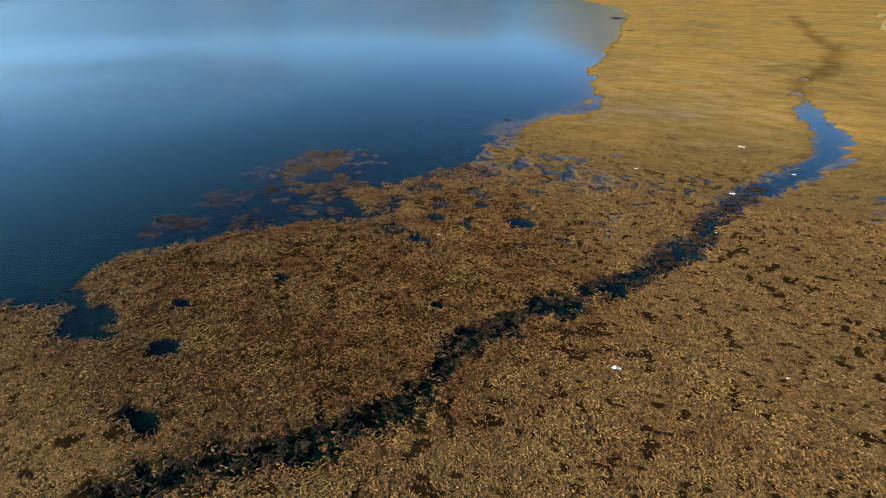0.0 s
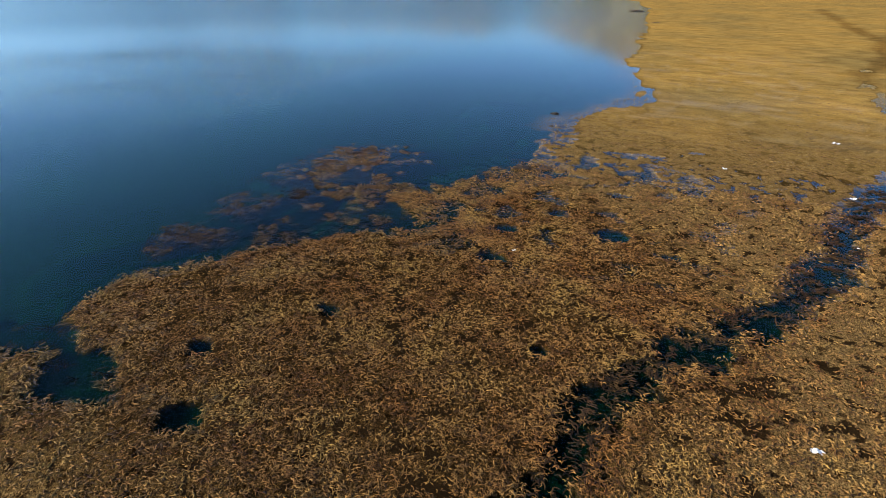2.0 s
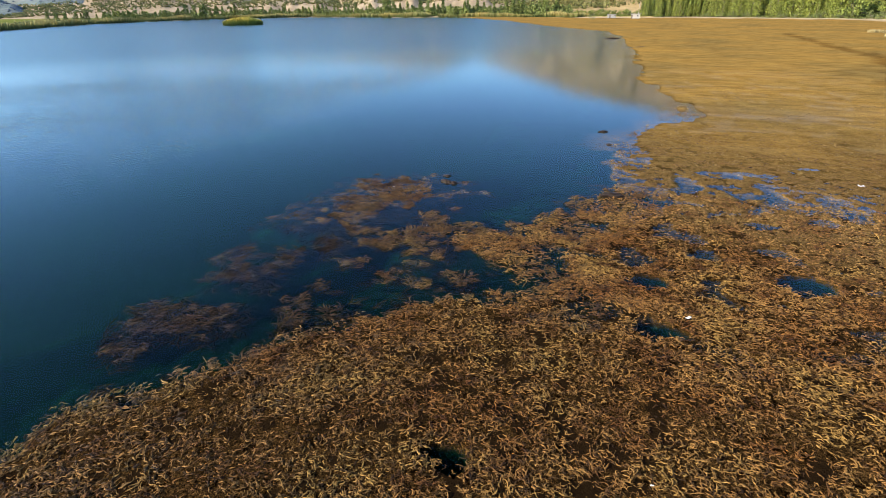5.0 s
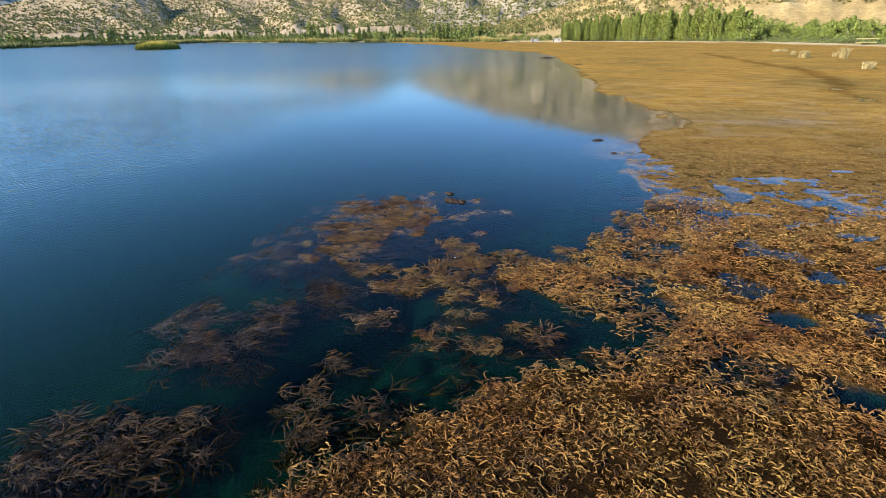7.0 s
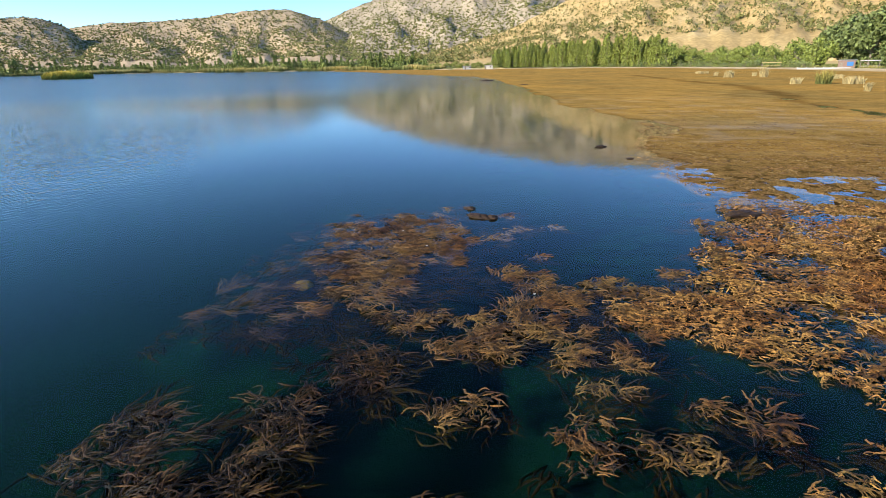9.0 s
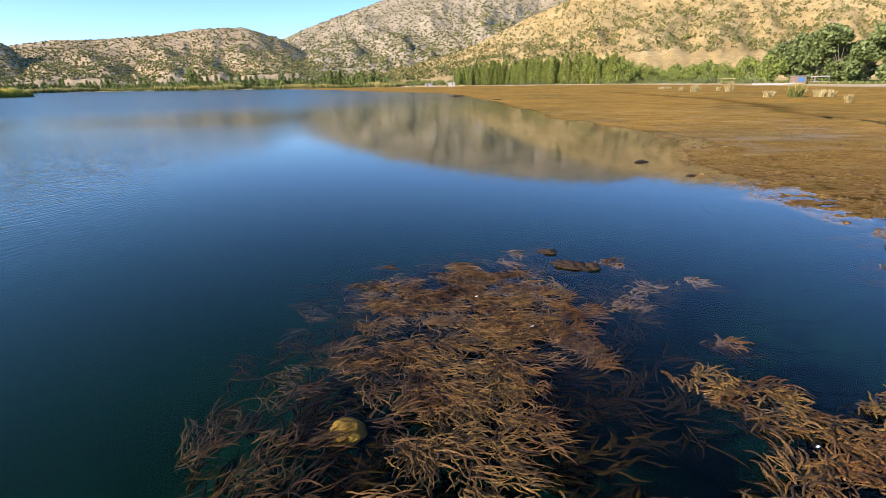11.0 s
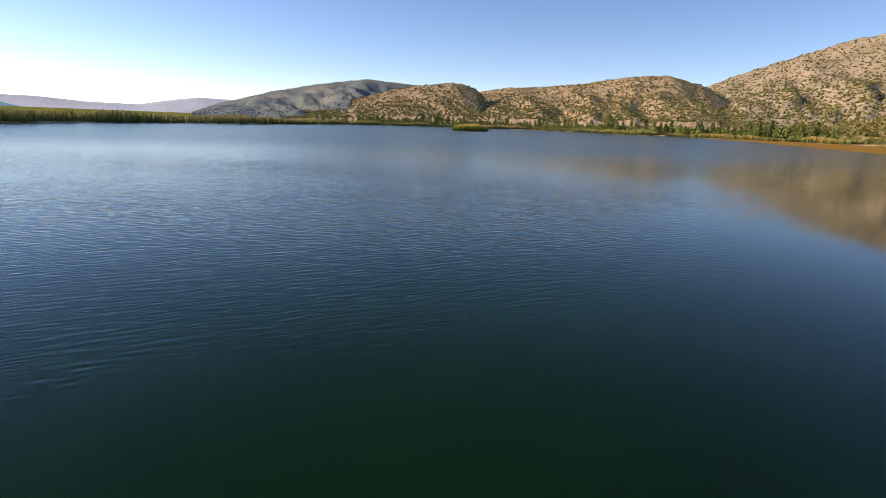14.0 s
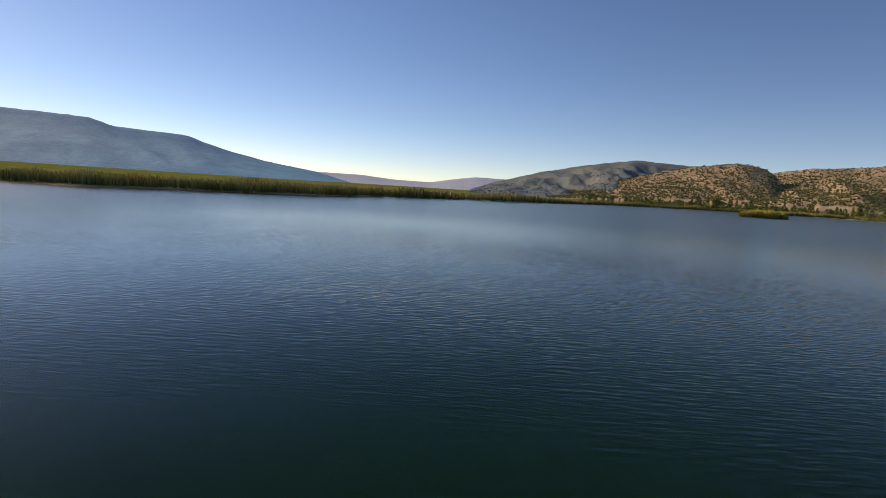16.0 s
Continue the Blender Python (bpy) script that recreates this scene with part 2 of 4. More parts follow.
def ground_material():
    n = Nodes("lake_margin_ground")
    g = n.add("NewGeometry")
    xyz = n.add("SeparateXYZ")
    n.link(g.outputs["Position"], xyz.inputs[0])
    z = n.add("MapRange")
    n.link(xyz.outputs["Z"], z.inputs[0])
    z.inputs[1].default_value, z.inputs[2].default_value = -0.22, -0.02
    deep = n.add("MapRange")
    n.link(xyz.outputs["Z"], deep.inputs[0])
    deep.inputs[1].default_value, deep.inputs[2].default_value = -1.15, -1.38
    # Dark and green bed tones paint the water's absorption and scattered light.
    dimmed_silt = n.ramp(n.noise(0.6), (0.3, (0.0006, 0.0060, 0.0042)), (0.7, (0.0009, 0.0086, 0.0060)))
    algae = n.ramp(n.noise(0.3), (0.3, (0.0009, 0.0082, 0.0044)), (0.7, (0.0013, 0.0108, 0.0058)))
    algae = n.mix(n.attr("greener_bed"), algae, n.ramp(n.noise(0.2), (0.3, (0.0016, 0.0128, 0.0034)), (0.7, (0.0022, 0.0168, 0.0044))))
    dimmed_silt = n.mix(deep.outputs[0], dimmed_silt, algae)
    mud = n.ramp(n.noise(0.35, 6.0, 0.65, (1, 1.6, 1)), (0.25, (0.215, 0.138, 0.038)), (0.5, (0.34, 0.221, 0.062)), (0.75, (0.44, 0.305, 0.092)))
    grain = n.ramp(n.noise(9.0, 5.0, 0.7), (0.3, (0.55, 0.52, 0.5)), (0.7, (1.2, 1.15, 1.1)))
    mud = n.mix(1.0, mud, grain, "MULTIPLY")
    furrow = n.ramp(n.noise(0.9, 5.0, 0.7, (0.5, 1.5, 1)), (0.32, (0.72, 0.72, 0.74)), (0.5, (1.0, 1.0, 1.0)), (0.7, (1.12, 1.10, 1.05)))
    broad = n.ramp(n.noise(0.07, 5.0, 0.6), (0.34, (0.80, 0.82, 0.90)), (0.5, (1.05, 1.0, 0.95)), (0.66, (1.28, 1.16, 0.98)))
    furrow = n.mix(1.0, furrow, broad, "MULTIPLY")
    mud = n.mix(1.0, mud, furrow, "MULTIPLY")
    damp = n.add("MapRange")
    n.link(xyz.outputs["Z"], damp.inputs[0])
    damp.inputs[1].default_value, damp.inputs[2].default_value = -0.012, 0.020
    soaked = n.mix(1.0, mud, (0.07, 0.06, 0.04), "MULTIPLY")
    mud = n.mix(damp.outputs[0], soaked, mud)
    curled = n.add("TexNoise", Scale=24.0, Detail=3.0, Roughness=0.6, Distortion=1.6)
    n.link(n.place(), curled.inputs["Vector"])
    # Dark felt tones paint the deep shade between stems; hollows go darkest.
    shaded_felt = n.ramp(curled.outputs["Fac"], (0.40, (0.006, 0.003, 0.001)), (0.51, (0.042, 0.022, 0.007)), (0.66, (0.17, 0.095, 0.030)))
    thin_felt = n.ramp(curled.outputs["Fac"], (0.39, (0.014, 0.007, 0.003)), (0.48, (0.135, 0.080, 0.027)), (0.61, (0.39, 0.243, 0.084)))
    shaded_felt = n.mix(n.attr("thick"), thin_felt, shaded_felt)
    dark_specks = n.ramp(n.noise(2.6, 7.0, 0.75), (0.38, (0.16, 0.13, 0.11)), (0.47, (0.85, 0.82, 0.80)), (0.68, (1.15, 1.12, 1.05)))
    under = n.mix(1.0, shaded_felt, dark_specks, "MULTIPLY")
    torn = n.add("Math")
    torn.operation = "MULTIPLY_ADD"
    torn.inputs[1].default_value, torn.inputs[2].default_value = 1.6, -0.8
    n.link(n.noise(14.0, 4.0, 0.7), torn.inputs[0])
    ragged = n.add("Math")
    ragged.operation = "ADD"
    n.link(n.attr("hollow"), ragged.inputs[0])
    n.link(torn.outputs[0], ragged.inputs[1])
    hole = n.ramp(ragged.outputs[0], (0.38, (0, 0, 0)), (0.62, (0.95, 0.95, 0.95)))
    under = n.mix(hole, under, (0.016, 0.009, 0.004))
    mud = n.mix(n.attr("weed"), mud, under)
    mud = n.mix(n.attr("ditch"), mud, n.mix(1.0, mud, (0.62, 0.58, 0.55), "MULTIPLY"))
    wet = n.mix(z.outputs[0], dimmed_silt, mud)
    sand = n.ramp(n.noise(0.12, 5.0), (0.3, (0.42, 0.32, 0.18)), (0.7, (0.60, 0.47, 0.29)))
    meadow = n.ramp(n.noise(0.05, 5.0), (0.3, (0.10, 0.13, 0.03)), (0.6, (0.22, 0.23, 0.06)), (0.8, (0.40, 0.33, 0.10)))
    dry = n.ramp(n.noise(0.02, 5.0), (0.3, (0.45, 0.33, 0.14)), (0.7, (0.60, 0.44, 0.20)))
    inland = n.attr("inland")

    def step(a, b):
        r = n.add("MapRange")
        r.interpolation_type = "SMOOTHSTEP"
        n.link(inland, r.inputs[0])
        r.inputs[1].default_value, r.inputs[2].default_value = a, b
        return r.outputs[0]

    c = n.mix(step(-3, 2), wet, sand)
    c = n.mix(step(7, 16), c, meadow)
    fold = n.add("Math")
    fold.operation = "MULTIPLY"
    n.link(step(55, 110), fold.inputs[0])
    n.link(n.attr("dry"), fold.inputs[1])
    c = n.mix(fold.outputs[0], c, dry)
    n.color(c)
    rough = n.mix(0.5, n.noise(7.0, 6.0, 0.7), curled.outputs["Fac"])
    n.bump(rough, 0.8, 0.06)
    film = n.attr("film")
    for value, slot in ((n.ramp(film, (0.0, (0.95,) * 3), (1.0, (0.50,) * 3)), "Roughness"), (n.ramp(film, (0.0, (0.0,) * 3), (1.0, (0.16,) * 3)), "Specular IOR Level")):
        n.link(value, n.b.inputs[slot])
    return n.m


def water_material():
    n = Nodes("lake_water")
    turned = n.add("Mapping", Rotation=(0, 0, radians(-68)))
    n.link(n.add("NewGeometry").outputs["Position"], turned.inputs["Vector"])

    def waves(scale, detail, stretch):
        m, t = n.add("Mapping", Scale=stretch), n.add("TexNoise", Scale=scale, Detail=detail)
        n.link(turned.outputs["Vector"], m.inputs["Vector"])
        n.link(m.outputs["Vector"], t.inputs["Vector"])
        return t.outputs["Fac"]

    a = waves(5.2, 1.0, (0.30, 1.3, 1))
    b = waves(0.16, 2.0, (0.6, 1.6, 1))
    calm = n.ramp(n.noise(0.035, 2.0), (0.35, (0.4, 0.4, 0.4)), (0.65, (1, 1, 1)))
    calm = n.mix(1.0, calm, n.attr("ripple"), "MULTIPLY")
    h = n.mix(1.0, a, calm, "MULTIPLY")
    h = n.mix(0.2, h, b)
    n.bump(h, 1.0, 0.027)
    n.b.inputs["Base Color"].default_value = (0.74, 0.86, 0.80, 1)
    n.link(n.attr("haze"), n.b.inputs["Roughness"])
    return n.set(IOR=1.235, Specular_Tint=(0.06, 0.10, 0.15, 1), Transmission_Weight=1.0)


def hill_material(name, dark, mid, light, scale=0.02):
    n = Nodes(name)
    base = n.ramp(n.noise(scale, 8.0, 0.6), (0.3, dark), (0.5, mid), (0.72, light))
    fine = n.ramp(n.noise(scale * 14, 4.0, 0.6), (0.3, (0.72, 0.70, 0.68)), (0.7, (1.15, 1.12, 1.1)))
    n.color(n.mix(1.0, base, fine, "MULTIPLY"))
    n.bump(n.noise(scale * 8, 6.0, 0.65), 0.6, 2.0)
    return n.set(Roughness=0.95, Specular_IOR_Level=0.1)


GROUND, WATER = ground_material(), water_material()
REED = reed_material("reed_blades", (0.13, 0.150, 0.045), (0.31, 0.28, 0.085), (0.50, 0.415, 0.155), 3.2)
HILL_TAN = hill_material("dry_hillside", (0.34, 0.258, 0.150), (0.46, 0.355, 0.215), (0.56, 0.445, 0.29))
HILL_GOLD = hill_material("golden_hillside", (0.35, 0.25, 0.105), (0.48, 0.35, 0.15), (0.58, 0.44, 0.215))
HILL_GREY = hill_material("grey_hillside", (0.26, 0.225, 0.15), (0.38, 0.32, 0.22), (0.48, 0.405, 0.29), 0.012)
# Distance haze is painted into the next two slopes as blue and pale tints.
HILL_HAZE_BLUE = hill_material("haze_blue_slope", (0.07, 0.28, 0.44), (0.095, 0.31, 0.48), (0.12, 0.345, 0.51), 0.006)
HILL_HAZE_PALE = hill_material("haze_pale_slope", (0.42, 0.50, 0.60), (0.46, 0.54, 0.64), (0.50, 0.57, 0.66), 0.004)
# Scrub slope greyed in its colour, in place of haze in the air.
SCRUB_HAZE = hill_material("haze_tinted_scrub_slope", (0.10, 0.165, 0.185), (0.165, 0.21, 0.20), (0.255, 0.25, 0.215), 0.006)

# ---- plan of the lake ----
LAKE = [(-158, -140), (-156, -53), (-147, -35), (-158, -20), (-165, 4), (-180, 25), (-221, 54), (-254, 122), (-363, 284),
        (-400, 440), (-330, 520), (-200, 450), (-121, 425), (-45, 392), (-16, 348), (40, 335), (100, 270), (113, 187), (111, 139), (108, 60), (100, -60),
        (60, -130), (-60, -160)]
MARGIN = [(-14, -30), (-3.6, -20.6), (-1.6, -19.8), (0.3, -21.2), (2.1, -20.3), (0.8, -19.2), (-2.0, -18.4), (-2.7, -17.4),
          (-2.6, -16.2), (-1.5, -15.1), (-0.5, -13.6), (-0.3, -12.5), (1.2, -11.6), (2.3, -10.6), (3.0, -9.75), (4.9, -9.3), (5.3, -8.6),
          (4.6, -8.4), (3.9, -7.6), (3.1, -7.05), (2.5, -6.7), (1.9, -6.3), (2.3, -5.75), (4.0, -4.95), (4.7, -3.9), (4.85, -2.8),
          (5.7, -1.9), (5.6, -0.8), (6.7, 0.0), (7.0, 3.6), (6.4, 11.6), (8.3, 16.0), (10.0, 20.0)]
SHORE_FAR = [(10.2, 24.5), (7.8, 36.0), (7.2, 55.0), (6.6, 80.0), (5.4, 120.0), (0.0, 155.0), (-24.0, 203.0), (-62.0, 300.0), (-128.0, 425.0),
             (200, 425), (200, -180), (-14, -180)]
TUFT_MAT = [(-5.0, -5.9), (-4.3, -4.0), (-3.9, -0.9), (-2.5, 0.5), (-1.1, 0.8), (-0.75, -0.5), (-0.3, -1.2), (-0.2, -2.9),
            (-0.4, -3.7), (-1.5, -4.3), (-1.7, -5.5), (-2.8, -6.2), (-3.5, -6.1)]
OUTER_BAND = [(-5.2, -15.9), (-4.0, -14.0), (-3.2, -12.2), (-2.8, -10.6), (-2.4, -9.4), (-1.4, -7.6), (-0.9, -5.8)]
CHANNEL = [(45, 142), (41.4, 92), (41, 72), (36.7, 54), (30.9, 39), (29.8, 23.4), (30.0, 17.3), (28.8, 11.8), (25.8, 6.5),
           (23.3, 2.6), (21.4, -1.4), (20.4, -4.9), (18.6, -8.1), (16.5, -11.3), (14.5, -13.6), (12.9, -16.0), (12.6, -19.0), (10.5, -21.5),
           (7.5, -24.2)]
# open pools in the weed: x, y, half width, half depth
POOLS = [(8.3, -7.1, 0.55, 0.38), (11.4, -14.2, 0.35, 0.28), (12.4, -6.1, 0.8, 0.5), (8.5, -9.6, 0.6, 0.35), (4.0, -19.9, 0.6, 0.5),
         (2.6, -17.8, 0.45, 0.3), (4.8, -14.8, 0.5, 0.3), (6.0, -22.4, 0.9, 0.4), (10.0, -5.0, 0.5, 0.25), (14.6, -7.0, 0.5, 0.3)]
# floating tufts of the broken band, the outer edge and the lagoon: x, y, half width, half depth
BAND = [(-1.06, -6.16, 0.49, 0.40), (-0.48, -7.05, 0.36, 0.33), (-0.05, -6.41, 0.43, 0.43), (0.24, -7.03, 0.35, 0.32), (0.98, -5.64, 0.55, 0.46),
        (1.07, -6.38, 0.64, 0.52), (1.31, -7.15, 0.34, 0.29), (0.63, -4.10, 0.38, 0.30), (1.21, -4.49, 0.42, 0.40), (1.58, -5.21, 0.39, 0.41),
        (2.39, -4.73, 0.51, 0.40), (2.96, -4.84, 0.25, 0.25), (2.13, -7.10, 0.19, 0.37), (2.35, -5.82, 0.54, 0.30)]
OUTER = [(-1.87, -7.36, 0.54, 0.49), (-1.61, -7.98, 0.42, 0.29), (-2.44, -8.33, 0.48, 0.38), (-2.29, -8.81, 0.31, 0.37), (-2.55, -9.31, 0.23, 0.16),
         (-4.00, -8.95, 0.57, 0.42), (-4.12, -9.45, 0.60, 0.36), (-2.85, -9.95, 0.62, 0.70), (-3.53, -10.26, 0.50, 0.60), (-2.17, -12.55, 0.68, 0.70),
         (-3.08, -12.72, 0.67, 0.75), (-3.98, -12.52, 0.45, 0.60), (-3.78, -13.28, 0.49, 0.51), (-1.58, -7.26, 0.35, 0.30), (-3.3, -14.1, 0.5, 0.5)]
CLUMPS = [(1.60, -7.95, 0.36, 0.17), (2.70, -8.25, 0.16, 0.07), (3.37, -8.62, 0.42, 0.33), (1.27, -8.98, 0.47, 0.42), (2.24, -9.12, 0.42, 0.33),
          (-0.23, -8.41, 0.46, 0.28), (-1.77, -5.89, 0.37, 0.20), (3.87, -4.06, 0.23, 0.22), (-0.60, -11.18, 0.39, 0.40), (0.75, -11.35, 0.36, 0.35),
          (-0.27, -11.98, 0.50, 0.34), (-0.47, -10.10, 0.26, 0.18), (0.99, -1.27, 0.50, 0.36), (0.46, -1.83, 0.32, 0.18), (0.74, 0.12, 0.30, 0.25),
          (1.93, -0.88, 0.34, 0.12), (1.27, -2.98, 0.17, 0.14)]


def pool_cut(x, y):
    cut = 1.2 * smooth(1.05, 0.2, line_dist(x, y, CHANNEL) + 0.7 * (vnoise(x * 1.3, y * 1.3, 5) - 0.5) + 0.7 * (vnoise(x * 4, y * 4, 15) - 0.5)) * (0.06 + 0.94 * smooth(31, 22, y))
    for px, py, a, b in POOLS:
        d = np.sqrt(((x - px) / a) ** 2 + ((y - py) / b) ** 2) + 0.7 * (vnoise(x * 3, y * 3, 9) - 0.5)
        cut = np.maximum(cut, 1.2 * smooth(1.25, 0.7, d))
    return cut


def streaks(x, y):
    """Long shallow furrows of the mud."""
    return 0.72 * fbm(x * 0.28 + 0.2 * y, y * 0.8, 12, 4) + 0.28 * fbm(x * 2.3, y * 2.6, 14, 3)


def matting(x, y):
    """How thickly the weed is felted, 0..1."""
    return fbm(x * 2.9, y * 2.9, 41, 3) + 0.22 * (fbm(x * 0.3, y * 0.3, 47, 2) - 0.38)


def gaps(x, y):
    return fbm(x * 0.9, y * 1.2, 43, 4)


def broken_zone(x, y):
    """Where the mat breaks up and lets the water through."""
    return smooth(-12.5, -8.5, y) * smooth(14, 6, y) * smooth(3.5, 5.5, x) * smooth(22, 11, x)


def margin_depth(x, y):
    """How far inside the weedy margin a place lies, with a ragged edge, in metres."""
    d = inside_dist(x, y, MARGIN + SHORE_FAR)
    far = smooth(6, 16, y)
    d = d + far * (5.0 * (fbm(x * 0.22, y * 0.12, 36, 4) - 0.5) + 2.0 * (vnoise(x * 0.9, y * 0.45, 37) - 0.5))
    return d + 0.9 * (fbm(x * 0.9, y * 0.9, 3, 3) - 0.5) + 0.5 * (vnoise(x * 3.1, y * 3.1, 4) - 0.5)


def tuft_depth(x, y):
    return inside_dist(x, y, TUFT_MAT) + 0.8 * (fbm(x * 1.1, y * 1.1, 6, 3) - 0.5)


def close_by(x, y):
    """1 where the flight passes low over the mat, 0 further off."""
    return smooth(13, 8, np.hypot((x - 5) * 0.9, y + 12))


# ---- ground: one sheet from the bed of the lake to the horizon ----
def build_ground():
    cx, cy = 8.0, -6.0
    angles = np.linspace(0, 2 * np.pi, 500, endpoint=False)
    radii = np.concatenate([np.arange(0.12, 22, 0.15), 22 * 1.037 ** np.arange(147)])
    r, a = np.meshgrid(radii, angles, indexing="ij")
    x, y = cx + r * np.cos(a), cy + r * np.sin(a)
    inland = -inside_dist(x, y, LAKE) + 10 * (fbm(x * 0.03, y * 0.03, 8, 3) - 0.5)
    flat = margin_depth(x, y)
    pools = pool_cut(x, y)
    streak = streaks(x, y)
    open_zone = smooth(2, 12, y) * smooth(60, 30, y) * smooth(10, 18, x)
    shelf = smooth(0, 9, y)
    steep = 0.7 * smooth(-2.2, -0.4, flat) + 0.70 * smooth(-0.7, 0.35, flat)
    gentle = 1.12 * smooth(-7.0, -3.5, flat) + 0.28 * smooth(-4.5, 2.2, flat)
    z = -1.4 + steep * (1 - shelf) + gentle * shelf
    relief = 0.05 * (fbm(x * 2.2, y * 2.2, 2, 4) - 0.5) + 0.05 * (streak - 0.46)
    near = smooth(75, 40, y) * smooth(75, 40, np.abs(x))
    z = np.where(flat > -0.9, z + (0.035 + relief - 0.05 * open_zone * smooth(0.47, 0.37, streak) + 0.03 * (1 - near)) * smooth(-0.6, 0.4, flat), z)
    z = z - 0.045 * smooth(7.0, 1.0, flat) * smooth(4, 12, y) * smooth(120, 60, y)
    z = z - 0.3 * pools * smooth(0, 0.5, flat) * np.where(y > 45, 0.15, 1.0)
    z = np.maximum(z, -1.4 + 1.0 * smooth(-1.2, 0.5, tuft_depth(x, y)))
    z = z + 0.02 * smooth(0, 0.5, flat) * smooth(2, -3, y)
    z = np.maximum(z, -1.4 + 0.95 * smooth(2.2, 0.7, line_dist(x, y, OUTER_BAND)))
    z = z - 0.05 * smooth(0.47, 0.34, matting(x, y)) * smooth(0, 0.5, flat) * smooth(14, 2, y) * smooth(-6, 0, y)
    z = z - 0.2 * broken_zone(x, y) * smooth(0.42, 0.36, gaps(x, y))
    z = z - 0.24 * smooth(3.2, 0.9, flat) * smooth(-0.3, 0.2, flat) * smooth(-9.2, -8.4, y) * smooth(2.5, 0.5, y)
    z = np.where(inland > -3, np.maximum(z, -0.1 + 0.7 * smooth(-3, 4, inland)), z)
    z = np.maximum(z, np.where(line_dist(x, y, CHANNEL) > 1.3, -1.4 + 1.1 * smooth(-3.0, -0.6, flat) + 0.320 * smooth(0.8, 5.5, y + 6 * (fbm(x * 0.35, y * 0.9, 48, 3) - 0.5)) * smooth(-0.4, 2.2, flat), -9))
    z = z + 1.2 * smooth(20, 260, inland) + 6 * smooth(300, 1500, inland)
    n, m = r.shape
    i, j = np.meshgrid(np.arange(n - 1), np.arange(m), indexing="ij")
    k = (j + 1) % m
    faces = np.stack([i * m + j, (i + 1) * m + j, (i + 1) * m + k, i * m + k], -1).reshape(-1, 4)
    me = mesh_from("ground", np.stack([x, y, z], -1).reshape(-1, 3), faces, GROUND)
    mark(me, "inland", inland)
    mark(me, "dry", smooth(-260, -120, x))
    mark(me, "weed", smooth(26, -6, y) * smooth(-45, -35, y) * smooth(60, 45, x))
    film = smooth(0.50, 0.40, streak) * smooth(8, 14, y) * smooth(0.8, 3.0, flat) * smooth(60, 30, y) * smooth(34, 22, x)
    inlet = smooth(3.6, 0.6, np.abs(y - 21.5 - 0.12 * (x - 12)) + 5 * (streak - 0.46)) * smooth(40, 24, x) * smooth(6, 10, x)
    mark(me, "film", np.clip(0.7 * film + 0.4 * inlet, 0, 1) * smooth(-0.5, 0.8, flat))
    mark(me, "greener_bed", smooth(-5, -15, x))
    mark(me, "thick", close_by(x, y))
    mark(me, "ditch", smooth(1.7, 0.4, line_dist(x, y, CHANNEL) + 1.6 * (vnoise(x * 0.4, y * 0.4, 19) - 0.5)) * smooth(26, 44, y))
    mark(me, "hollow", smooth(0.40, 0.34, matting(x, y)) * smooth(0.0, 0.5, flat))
    tagged(new("ground", me), "brown weedy mud margin, lake bed and dry grassy land", "ground", kind="structure")


def build_water():
    radii = np.concatenate([[0.0], 2 * 1.09 ** np.arange(92)])
    radii = radii[radii < 4600]
    angles = np.linspace(0, 2 * np.pi, 96, endpoint=False)
    r, a = np.meshgrid(radii, angles, indexing="ij")
    n, m = r.shape
    i, j = np.meshgrid(np.arange(n - 1), np.arange(m), indexing="ij")
    k = (j + 1) % m
    faces = np.stack([i * m + j, (i + 1) * m + j, (i + 1) * m + k, i * m + k], -1).reshape(-1, 4)
    verts = np.stack([r * np.cos(a), r * np.sin(a), 0 * r], -1).reshape(-1, 3)
    me = mesh_from("water", verts, faces, WATER)
    flat = verts.reshape(-1, 3)
    open_lake = smooth(-9, -18, flat[:, 0]) * smooth(50, 20, np.hypot(flat[:, 0] + 30, flat[:, 1] - 3))
    mark(me, "ripple", 0.20 + 0.80 * open_lake)
    far = np.hypot(flat[:, 0], flat[:, 1] + 10)
    mark(me, "haze", 0.05 + 0.09 * smooth(28, 120, far) + 0.09 * smooth(35, 110, far) * smooth(25, -35, flat[:, 0] + 0.12 * flat[:, 1]))
    ob = tagged(new("water", me), "calm blue green lake water with fine ripples", "water", kind="structure")
    ob.visible_shadow = False


build_ground()
build_water()

# ---- hills ----
EYE_X, EYE_Y, EYE_Z = -6.0, -8.0, 3.6


